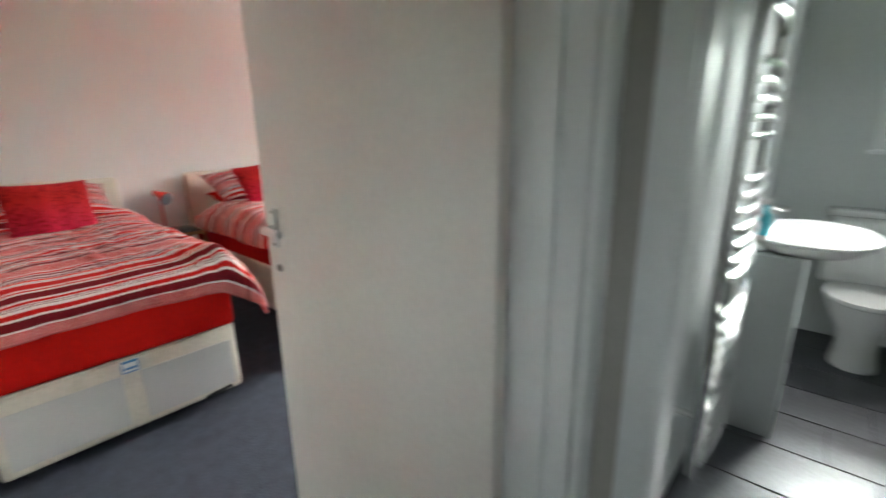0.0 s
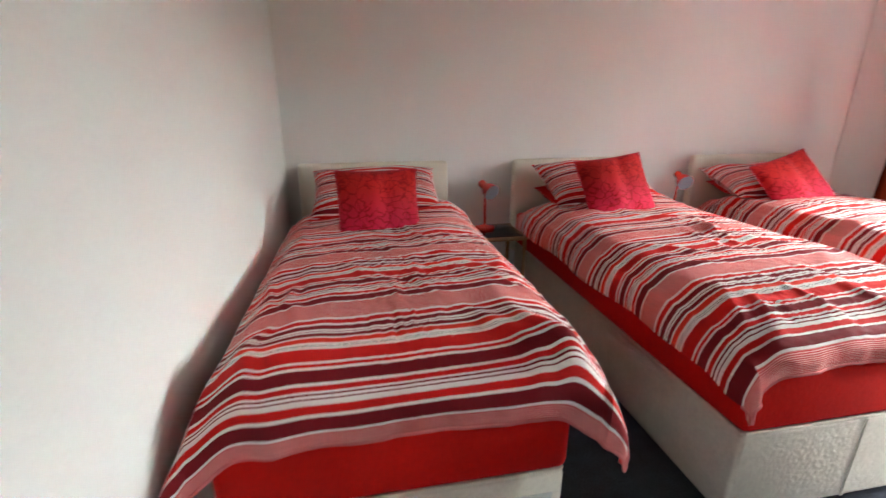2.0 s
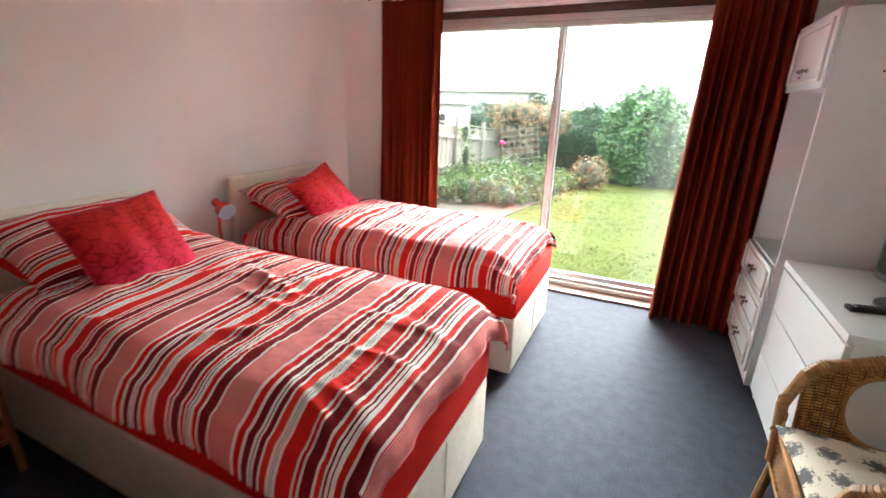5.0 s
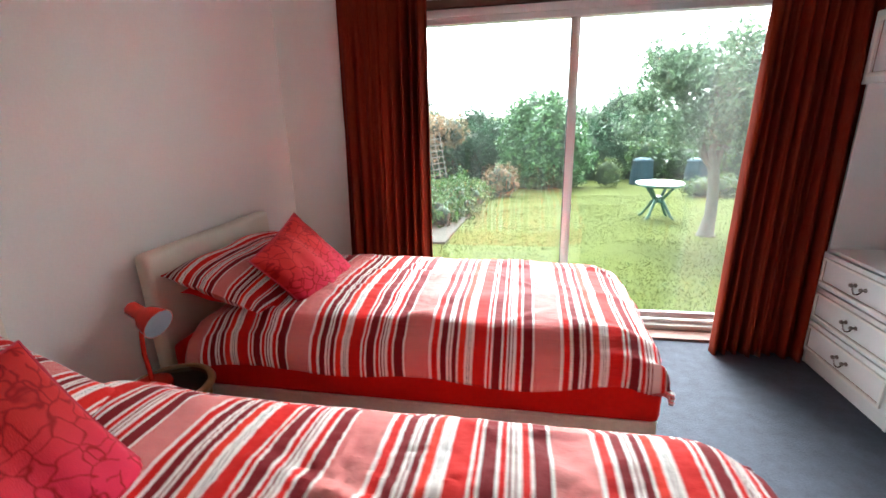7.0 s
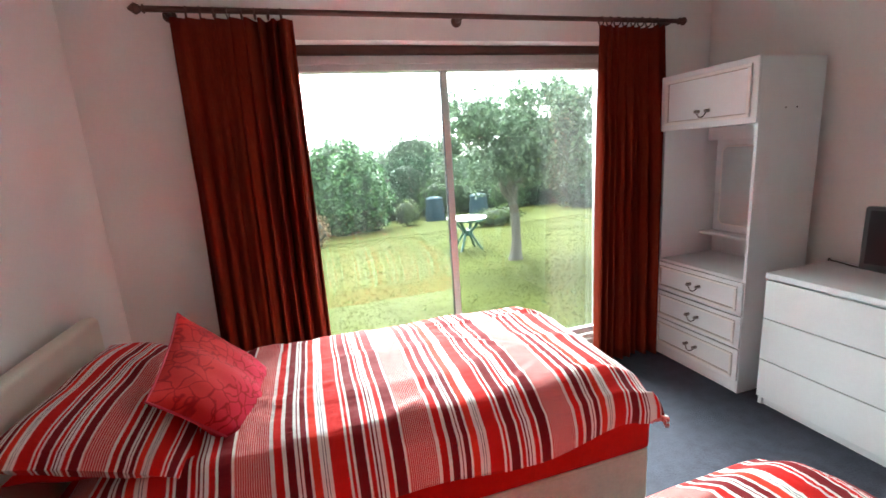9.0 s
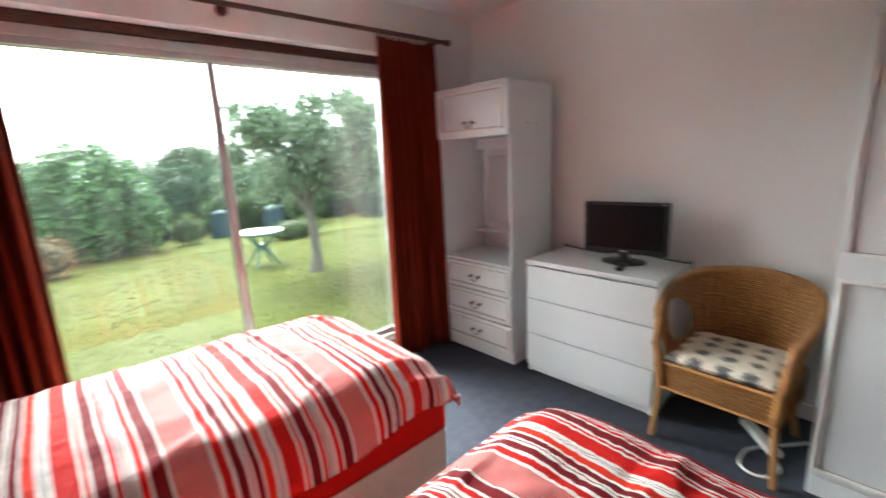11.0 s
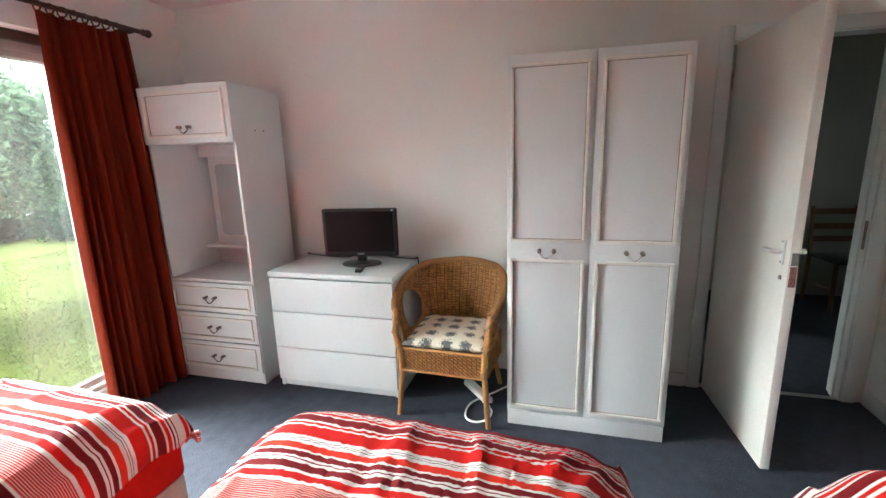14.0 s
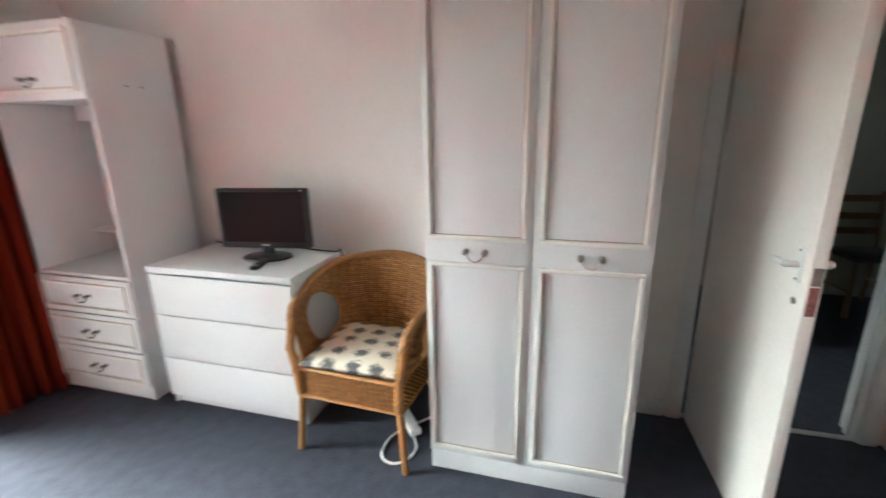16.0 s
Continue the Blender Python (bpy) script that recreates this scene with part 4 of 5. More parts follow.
# cane armchair
def cane_chair():
    c = thing("cane_armchair", pose(-0.47, 1.93, 0, 0, 0, -3), "woven cane tub armchair on splayed cane legs", "armchair")

    def outline(a, z):
        """Shell's plan: open towards -x; a runs from one arm's front over the back to the other's."""
        r = radians(a)
        lean = 0.09 * smooth(0.45, 0.9, z)
        return Vector((-0.05 + (0.25 + lean) * math.cos(r) if abs(a) < 90 else -0.05 + 0.24 * math.cos(r), (0.262 + 0.052 * smooth(0.4, 0.72, z)) * (math.sin(r) if abs(a) < 90 else math.copysign(1 - 0.10 * ((abs(a) - 90) / 56) ** 2, a)), z))

    def rim(a):
        """Height of the top edge: high round the back, sweeping down to the arms and their fronts."""
        k = abs(a)
        return 0.825 - 0.01 * smooth(0, 40, k) - 0.13 * smooth(38, 132, k) - 0.045 * smooth(126, 147, k)
    n, top = 128, []
    shell = bmesh.new()
    suv, coord = shell.loops.layers.uv.new("UVMap"), {}
    cols = []
    for i in range(n + 1):
        a = -146 + 292 * i / n
        zt, zb = rim(a), 0.40
        col = []
        for j in range(45):
            v = j / 44
            z = zb + (zt - zb) * v
            p = outline(a, z)
            out = Vector((p.x + 0.05, p.y, 0)).normalized()
            weave = 0.004 * math.sin(i * math.pi / 2) + 0.002 * (1 if j % 2 else -1)
            col.append(shell.verts.new(p + out * weave))
            coord[col[-1]] = (0.30 * radians(a) + 2.0, z)
        cols.append(col)
        top.append(outline(a, zt))
    for i in range(n):
        a = -146 + 292 * (i + 0.5) / n
        for j in range(44):
            v = (j + 0.5) / 44
            z = 0.40 + (rim(a) - 0.40) * v
            hole = ((abs(a) - 82) / 27) ** 2 + ((z - 0.565) / 0.125) ** 2 < 1
            if not hole:
                fc = shell.faces.new((cols[i][j], cols[i + 1][j], cols[i + 1][j + 1], cols[i][j + 1]))
                for lp in fc.loops:
                    lp[suv].uv = coord[lp.vert]
    sh = part("woven_shell", shell, WOVEN, c)
    sh.modifiers.new("thickness", "SOLIDIFY").thickness = 0.010
    front = [(-0.274, 0.243, 0.30), (-0.278, 0.252, 0.42), (-0.284, 0.268, 0.52)]
    ends = [Vector((x, -y, z)) for x, y, z in front] + top + [Vector(p) for p in front[::-1]]
    part("arm_rim", tube(ends, 0.019, 10), CANE, c, "wrapped cane rim")
    wrap = bmesh.new()
    path = []
    for i in range(len(ends) - 1):
        for k in range(6):
            path.append(ends[i].lerp(ends[i + 1], k / 6))
    twist = []
    for i, p in enumerate(path[:-1]):
        d = (path[i + 1] - p).normalized()
        s1 = d.cross(Vector((0, 0, 1)) if abs(d.z) < 0.9 else Vector((1, 0, 0))).normalized()
        s2 = d.cross(s1)
        ang = i * 0.9
        twist.append(p + 0.019 * (math.cos(ang) * s1 + math.sin(ang) * s2))
    part("rim_wrapping", tube(twist, 0.0055, 5), BAMBOO, c)
    for s in (-1, 1):
        a_pts = [outline(s * (82 + 27 * math.cos(t)), 0.565 + 0.125 * math.sin(t)) for t in np.linspace(0, 2 * math.pi, 28, endpoint=False)]
        part("arm_hole_edging", tube(a_pts, 0.012, 6, True), CANE, c)
    # woven seat box
    apron = bmesh.new()
    auv = apron.loops.layers.uv.new("UVMap")
    per = [(-0.272, -0.255), (-0.272, 0.255), (0.12, 0.262), (0.20, 0.18), (0.215, 0.0), (0.20, -0.18), (0.12, -0.262)]
    fine = []
    for i, p in enumerate(per):
        q = per[(i + 1) % len(per)]
        m_ = max(3, int((Vector(q) - Vector(p)).length / 0.014))
        for k in range(m_):
            fine.append(Vector(p).lerp(Vector(q), k / m_))
    nf = len(fine)
    rws = []
    for j in range(15):
        z = 0.285 + 0.14 * j / 14
        row = []
        for i, p in enumerate(fine):
            o = p.normalized()
            row.append(apron.verts.new((p.x + o.x * 0.006 * (1 if (i + j) % 2 else -1), p.y + o.y * 0.006 * (1 if (i + j) % 2 else -1), z)))
        rws.append(row)
    for j in range(14):
        for i in range(nf):
            fc = apron.faces.new((rws[j][i], rws[j][(i + 1) % nf], rws[j + 1][(i + 1) % nf], rws[j + 1][i]))
            for lp, (u, v) in zip(fc.loops, ((i, j), (i + 1, j), (i + 1, j + 1), (i, j + 1))):
                lp[auv].uv = (u * 0.014, v * 0.01)
    apron.faces.new(rws[0][::-1])
    apron.faces.new(rws[-1])
    part("woven_apron", apron, WOVEN, c)
    part("apron_edging", tube([(p.x * 1.01, p.y * 1.01, 0.288) for p in fine[::3]], 0.008, 6, True), CANE, c)
    part("seat_edging", tube([(p.x * 1.01, p.y * 1.01, 0.425) for p in fine[::3]], 0.009, 6, True), CANE, c)
    for x, y, fx, fy in ((-0.262, -0.245, -0.285, -0.268), (-0.262, 0.245, -0.285, 0.268), (0.14, -0.21, 0.22, -0.24), (0.14, 0.21, 0.22, 0.24)):
        part("leg", tube([(x, y, 0.43), (x, y, 0.28), (fx, fy, 0.0)], [0.018, 0.018, 0.015], 10), BAMBOO, c)
    cu = solid("seat_cushion", pillow_bm(0.45, 0.49, 0.08, 12.0, uv_unit=True, puff=5.5, wrinkle=0.006), FLORALWHITE, "thin cream seat cushion with grey-blue flower print", "seat cushion", m=pose(-0.53, 1.93, 0.455))
    return c


def sprig(name):
    m = bpy.data.materials.new(name)
    m.use_nodes = True
    n, l = m.node_tree.nodes, m.node_tree.links
    b = n["Principled BSDF"]
    uv = n.new("ShaderNodeUVMap")
    vo = n.new("ShaderNodeTexVoronoi")
    vo.inputs["Scale"].default_value, vo.inputs["Randomness"].default_value = 4.4, 0.15
    l.new(uv.outputs[0], vo.inputs["Vector"])
    nz = n.new("ShaderNodeTexNoise")
    nz.inputs["Scale"].default_value, nz.inputs["Detail"].default_value = 34.0, 4
    l.new(uv.outputs[0], nz.inputs["Vector"])
    mth = n.new("ShaderNodeMath")
    mth.operation, mth.inputs[1].default_value = "MULTIPLY_ADD", 0.95
    l.new(nz.outputs[0], mth.inputs[0])
    l.new(vo.outputs["Distance"], mth.inputs[2])
    r = ramp_node(n, [(0.0, (0.12, 0.12, 0.12)), (0.70, (0.34, 0.32, 0.26)), (0.79, (0.74, 0.69, 0.57))])
    l.new(mth.outputs[0], r.inputs[0])
    l.new(r.outputs[0], b.inputs["Base Color"])
    b.inputs["Roughness"].default_value = 0.8
    return m


FLORALWHITE = sprig("sprigged_cotton")
cane_chair()

# power strip and flex on the carpet
strip = thing("power_strip", pose(-0.42, 1.80, 0.0, 0, 0, 40), "white extension socket lying on the carpet", "power strip")
part("case", box(-0.14, 0.14, -0.028, 0.028, 0.0, 0.035, 0.006), WHITEPL, strip)
for k in range(3):
    part("socket", box(-0.11 + 0.08 * k, -0.05 + 0.08 * k, -0.018, 0.018, 0.0352, 0.0375, 0.001, 1), WHITEPL, strip)
solid("flex", tube(eased([(-0.54, 1.72, 0.012), (-0.62, 1.68, 0.008), (-0.70, 1.70, 0.007), (-0.735, 1.76, 0.007), (-0.70, 1.82, 0.007), (-0.60, 1.83, 0.008), (-0.52, 1.80, 0.007), (-0.40, 1.70, 0.007), (-0.30, 1.62, 0.007)]), 0.006, 6), WHITEPL, "white flex looped on the carpet under the chair", "cable")

# wardrobe
ward = thing("wardrobe", pose(0, 0, 0), "tall white two-door wardrobe with cream panel mouldings", "wardrobe")
AX0, AX1, AY0, AY1, AH = -0.70, -0.11, 0.772, 1.580, 1.948
part("carcass", box(AX0 + 0.02, AX1, AY0, AY1, 0.09, AH, 0.003), LAMINATE, ward)
part("plinth", box(AX0 + 0.006, AX1, AY0 + 0.002, AY1 - 0.002, 0.0, 0.089, 0.003), LAMINATE, ward)
mid = (AY0 + AY1) / 2
for y0, y1 in ((AY0, mid - 0.0015), (mid + 0.0015, AY1)):
    dd = part("door", box(AX0, AX0 + 0.0185, y0, y1, 0.094, AH + 0.003, 0.003), LAMINATE, ward)
    inner, outer = 0.026, 0.014
    p0, p1 = (y0 + outer + 0.006, y1 - inner) if y0 == AY0 else (y0 + inner - 0.004, y1 - outer)
    moulding("upper_moulding", p0, p1, 1.056, AH - 0.036, AX0, dd, 0.0165)
    moulding("lower_moulding", p0, p1, 0.122, 0.968, AX0, dd, 0.0165)
    bail_handle(dd, (p0 + p1) / 2, 1.012, AX0 - 0.0005)

# ---- bedside tables and lamps ----
table = thing("bedside_table", pose(-3.63, 0.93, 0), "small wooden bedside table with a glass top", "bedside table", "bedside tables")
for x in (-0.165, 0.165):
    for y in (-0.165, 0.165):
        part("leg", tube([(x, y, 0), (x, y, 0.535)], 0.014, 10), BAMBOO, table)
for z, r in ((0.535, 0.015), (0.16, 0.010)):
    for a, b in (((-0.18, -0.165), (0.18, -0.165)), ((-0.18, 0.165), (0.18, 0.165)), ((-0.165, -0.18), (-0.165, 0.18)), ((0.165, -0.18), (0.165, 0.18))):
        part("rail", tube([(*a, z), (*b, z)], r, 8), BAMBOO, table)
part("glass_top", box(-0.155, 0.155, -0.155, 0.155, 0.543, 0.550, 0.001, 1), TABLEGLASS, table, "clear glass top")
part("lower_shelf", box(-0.155, 0.155, -0.155, 0.155, 0.162, 0.170, 0.001, 1), BAMBOO, table)

round_table = thing("bedside_table", pose(-3.68, 2.385, 0), "small round cane bedside table with a glass top", "bedside table", "bedside tables")
circle = [(math.cos(a), math.sin(a)) for a in np.linspace(0, 2 * math.pi, 32, endpoint=False)]
part("rim", tube([(0.15 * c, 0.15 * s, 0.535) for c, s in circle], 0.016, 8, True), BAMBOO, round_table)
part("lower_ring", tube([(0.13 * c, 0.13 * s, 0.2) for c, s in circle], 0.009, 8, True), BAMBOO, round_table)
part("glass_top", lathe([(0.14, 0.543), (0.14, 0.550)], 32), TABLEGLASS, round_table, "clear glass top")
for k in range(4):
    c, s = math.cos(radians(45 + 90 * k)), math.sin(radians(45 + 90 * k))
    part("leg", tube([(0.14 * c, 0.14 * s, 0.535), (0.11 * c, 0.11 * s, 0.25), (0.14 * c, 0.14 * s, 0.0)], 0.012, 8), BAMBOO, round_table)


def desk_lamp(m, turn, tilt, joint):
    lamp = thing("desk_lamp", m, "small glossy red desk lamp with a bent stem", "lamp", "red bedside lamps")
    part("base", lathe([(0.066, 0), (0.068, 0.006), (0.064, 0.016), (0.03, 0.022), (0.012, 0.026)], 28), LAMPRED, lamp)
    j = Vector(joint)
    part("stem", tube([(0, 0, 0.022), (0.0, 0, 0.05), (j.x * 0.2 - 0.012, j.y * 0.2, j.z * 0.45), (j.x * 0.5 - 0.012, j.y * 0.5, j.z * 0.72), (j.x, j.y, j.z)], 0.0085, 10), LAMPRED, lamp)
    hm = pose(j.x, j.y, j.z, 0, 0, turn) @ pose(0, 0, 0, 0, tilt, 0)
    sh = bmesh.new()
    prof = [(0.004, -0.062), (0.022, -0.060), (0.027, -0.052), (0.027, -0.01), (0.031, 0.0), (0.046, 0.024), (0.053, 0.05), (0.055, 0.072), (0.057, 0.074)]
    lathe(prof, 28, sh)
    part("shade", sh, LAMPRED, lamp, "red enamel shade", m=hm)
    part("reflector", lathe([(0.0545, 0.0742), (0.052, 0.05), (0.045, 0.026), (0.03, 0.006), (0.012, 0.001), (0.004, 0.0005)], 28), LAMPIN, lamp, "white inside of the shade", m=hm)
    part("bulb", lathe([(0.012, 0.004), (0.014, 0.02), (0.026, 0.042), (0.024, 0.058), (0.012, 0.066), (0.002, 0.068)], 16), BULB, lamp, m=hm)
    return lamp


desk_lamp(pose(-3.70, 0.89, 0.550), 22, 112, (0.0, 0.0, 0.285))
desk_lamp(pose(-3.73, 2.37, 0.550), -8, 112, (0.05, -0.02, 0.31))

# ---- hallway ----
HX1, HY0, HY1 = 2.12, HALL_Y, 0.56
structure("hall_floor", box(XE, HX1 + 0.1, HY0 - 0.1, HY1 + 0.05, -0.12, -0.001), CARPET, "dark carpet in the hallway", "floor")
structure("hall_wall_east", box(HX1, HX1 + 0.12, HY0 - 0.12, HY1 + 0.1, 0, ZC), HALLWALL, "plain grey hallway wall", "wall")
VX0, VX1, VZ0, VZ1 = 0.88, 1.52, 1.15, 1.95   # unseen hallway window, added to light the hall and door
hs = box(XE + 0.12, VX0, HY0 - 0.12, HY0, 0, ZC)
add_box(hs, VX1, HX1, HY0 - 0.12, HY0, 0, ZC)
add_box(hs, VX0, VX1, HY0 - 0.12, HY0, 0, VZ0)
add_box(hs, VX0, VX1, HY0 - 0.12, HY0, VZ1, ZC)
structure("hall_wall_south", hs, HALLWALL, "plain grey hallway wall with an added window opening", "wall")
hwin = thing("window_3", pose(0, 0, 0), "unseen white-framed window added to light the hallway", "window")
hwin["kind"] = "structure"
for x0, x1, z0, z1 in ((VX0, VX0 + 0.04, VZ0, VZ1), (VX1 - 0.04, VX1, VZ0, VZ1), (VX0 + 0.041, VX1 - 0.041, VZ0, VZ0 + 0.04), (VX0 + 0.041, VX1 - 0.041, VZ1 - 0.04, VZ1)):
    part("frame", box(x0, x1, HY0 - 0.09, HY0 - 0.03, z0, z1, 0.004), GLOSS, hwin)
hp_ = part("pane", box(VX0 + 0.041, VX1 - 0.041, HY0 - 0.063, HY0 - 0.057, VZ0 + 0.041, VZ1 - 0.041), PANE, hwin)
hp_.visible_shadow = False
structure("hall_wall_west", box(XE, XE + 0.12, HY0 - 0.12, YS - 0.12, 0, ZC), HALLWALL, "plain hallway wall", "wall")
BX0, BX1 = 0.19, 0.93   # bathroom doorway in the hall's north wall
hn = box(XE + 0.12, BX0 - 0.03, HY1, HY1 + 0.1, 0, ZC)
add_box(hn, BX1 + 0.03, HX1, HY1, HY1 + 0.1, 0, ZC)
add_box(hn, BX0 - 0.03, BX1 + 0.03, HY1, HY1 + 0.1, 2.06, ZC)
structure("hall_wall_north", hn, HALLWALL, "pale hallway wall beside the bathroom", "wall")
structure("hall_ceiling", box(XE + 0.12, HX1 + 0.1, HY0 - 0.1, 3.7, ZC - 0.02, ZC + 0.1), CEIL, "white hallway ceiling", "ceiling")
bf = thing("door_frame_2", pose(0, 0, 0), "white painted bathroom door frame", "door frame")
bf["kind"] = "structure"
for x0, x1 in ((BX0 - 0.028, BX0), (BX1, BX1 + 0.028)):
    part("jamb", box(x0, x1, HY1 - 0.004, HY1 + 0.104, 0, 2.03, 0.002), GLOSS, bf)
part("head", box(BX0 - 0.028, BX1 + 0.028, HY1 - 0.004, HY1 + 0.104, 2.0305, 2.058, 0.002), GLOSS, bf)
for x0, x1 in ((BX0 - 0.065, BX0 - 0.008), (BX1 + 0.008, BX1 + 0.065)):
    part("architrave", box(x0, x1, HY1 - 0.018, HY1 - 0.005, 0, 2.10, 0.005), GLOSS, bf)

wood_chair = thing("dining_chair", pose(1.80, -1.22, 0, 0, 0, 8), "dark ladder-back wooden chair with a dark seat", "chair")
for y in (-0.19, 0.19):
    part("back_leg", tube([(0.19, y, 0), (0.17, y, 0.44), (0.215, y, 0.92)], 0.017, 10), CHAIRWOOD, wood_chair)
    part("front_leg", tube([(-0.19, y, 0), (-0.18, y, 0.44)], 0.018, 10), CHAIRWOOD, wood_chair)
    part("stretcher", tube([(-0.185, y, 0.2), (0.18, y, 0.2)], 0.010, 8), CHAIRWOOD, wood_chair)
part("seat", box(-0.21, 0.19, -0.21, 0.21, 0.442, 0.475, 0.012), BLACK, wood_chair, "dark padded seat")
for z, x in ((0.58, 0.183), (0.70, 0.194), (0.84, 0.207)):
    part("slat", box(x - 0.008, x + 0.008, -0.185, 0.185, z, z + 0.055, 0.005), CHAIRWOOD, wood_chair)

# ---- bathroom beyond the hall ----
RY1, RX1, RW = 3.35, 1.75, XE + 0.12
structure("bath_floor", box(RW, RX1, HY1 + 0.05, RY1 + 0.1, -0.12, -0.006), GROUT, "dark grouted bathroom floor", "floor")
bn = box(RW, 0.50, RY1, RY1 + 0.12, 0, ZC)
add_box(bn, 1.10, RX1 + 0.1, RY1, RY1 + 0.12, 0, ZC)
add_box(bn, 0.50, 1.10, RY1, RY1 + 0.12, 0, 1.17)
add_box(bn, 0.50, 1.10, RY1, RY1 + 0.12, 1.95, ZC)
structure("bath_wall_north", bn, BATHWALL, "pale grey-green bathroom wall with the window", "wall")
structure("bath_wall_east", box(RX1, RX1 + 0.1, HY1 + 0.1, RY1, 0, ZC), BATHWALL, "pale bathroom wall", "wall")
structure("bath_wall_west", box(RW + 0.001, RW + 0.012, HY1 + 0.1, RY1, 0, ZC - 0.021), BATHWALL, "pale grey bathroom wall behind the radiator", "wall")
bwin = thing("window_2", pose(0, 0, 0), "white-framed bathroom window", "window")
bwin["kind"] = "structure"
for x0, x1, z0, z1 in ((0.50, 0.56, 1.17, 1.95), (1.04, 1.10, 1.17, 1.95), (0.561, 1.039, 1.17, 1.23), (0.561, 1.039, 1.89, 1.95)):
    part("frame", box(x0, x1, RY1 + 0.03, RY1 + 0.09, z0, z1, 0.004), GLOSS, bwin)
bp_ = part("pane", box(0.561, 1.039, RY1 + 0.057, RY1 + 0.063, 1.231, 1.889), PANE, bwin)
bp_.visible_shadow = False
part("sill", box(0.48, 1.12, RY1 - 0.04, RY1 - 0.001, 1.145, 1.169, 0.004), GLOSS, bwin)
rad = thing("towel_radiator", pose(RW + 0.10, 1.34, 0), "tall chrome ladder towel radiator on the bathroom wall", "radiator")
for y in (-0.21, 0.21):
    part("upright", tube([(0, y, 0.25), (0, y, 1.85)], 0.016, 10), CHROME, rad)
rung = mesh_of("rung", tube([(0.02, -0.21, 0), (0.03, -0.1, 0), (0.032, 0, 0), (0.03, 0.1, 0), (0.02, 0.21, 0)], 0.011, 10), CHROME)
for z in [0.30 + 0.045 * k for k in range(5)] + [0.56 + 0.045 * k for k in range(6)] + [0.90 + 0.045 * k for k in range(7)] + [1.28 + 0.045 * k for k in range(5)] + [1.58 + 0.045 * k for k in range(6)]:
    part("rung", rung, CHROME, rad, m=pose(0, 0, z))
for z in (0.42, 1.70):
    part("bracket", tube([(-0.078, -0.15, z), (0.0, -0.15, z)], 0.012, 8), CHROME, rad)
vanity = thing("vanity_unit", pose(RW + 0.012, 1.90, 0), "grey vanity cabinet with a white overhanging basin", "vanity unit")
part("cabinet", box(0.0, 0.25, 0, 0.62, 0.0, 0.80, 0.004), VANITY, vanity)
basin = lathe([(0.45, -0.075), (0.80, -0.055), (0.97, -0.02), (1.0, -0.004), (0.985, 0.003), (0.93, 0.003), (0.88, -0.006), (0.74, -0.035), (0.45, -0.058), (0.05, -0.066)], 40)
part("basin", basin, CERAMIC, vanity, "white ceramic basin with a bowed front", m=pose(0.24, 0.31, 0.857) @ Matrix.Diagonal((0.235, 0.35, 1, 1)))
part("tap_ledge", box(0.0, 0.11, 0.06, 0.56, 0.80, 0.8635, 0.012, 3), CERAMIC, vanity)
part("tap", tube([(0.06, 0.30, 0.86), (0.06, 0.30, 0.94), (0.09, 0.30, 0.96), (0.15, 0.30, 0.95)], 0.012, 8), CHROME, vanity, "chrome tap")
soap = thing("soap_bottle", pose(RW + 0.10, 2.02, 0.86), "small turquoise soap bottle on the basin", "bottle")
part("bottle", lathe([(0.03, 0), (0.032, 0.01), (0.032, 0.09), (0.012, 0.11), (0.012, 0.13)], 14), TEAL, soap)
part("cap", lathe([(0.014, 0.131), (0.014, 0.15), (0.004, 0.155)], 12), WHITEPL, soap)
toilet = thing("toilet", pose(0.62, 3.35, 0), "white ceramic close-coupled toilet", "toilet")
part("cistern", box(-0.24, 0.20, -0.20, -0.002, 0.40, 0.80, 0.03, 3), CERAMIC, toilet)
part("cistern_lid", box(-0.25, 0.21, -0.21, -0.001, 0.801, 0.835, 0.012, 2), CERAMIC, toilet)
part("pan", lathe([(0.10, 0), (0.115, 0.01), (0.10, 0.12), (0.11, 0.22), (0.17, 0.33), (0.19, 0.39)], 24), CERAMIC, toilet, m=pose(-0.02, -0.40, 0) @ Matrix.Diagonal((0.95, 1.25, 1, 1)))
part("seat_lid", lathe([(0.19, 0.392), (0.198, 0.40), (0.196, 0.42), (0.12, 0.43), (0.01, 0.432)], 24), CERAMIC, toilet, m=pose(-0.02, -0.40, 0) @ Matrix.Diagonal((0.95, 1.25, 1, 1)))
tile = mesh_of("floor_tile", box(-0.2965, 0.2965, -0.1465, 0.1465, -0.0055, 0.0, 0.002, 1), SLATE)
bath_floor = bpy.data.objects["bath_floor"]
for r_ in range(9):
    for k in range(3):
        part("floor_tile", tile, SLATE, bath_floor, m=pose(RW + 0.30 + 0.6 * k - (0.0 if r_ % 2 else 0.15), HY1 + 0.25 + 0.3 * r_, 0))


# ---- garden: laid out on a small flat plan, then set out on the falling lawn ----
G = -0.20

def lie(y):
    """The lawn's height: it falls away from the house and levels out."""
    return -0.10 - 0.08 * (min(y, 26) - 4.3)


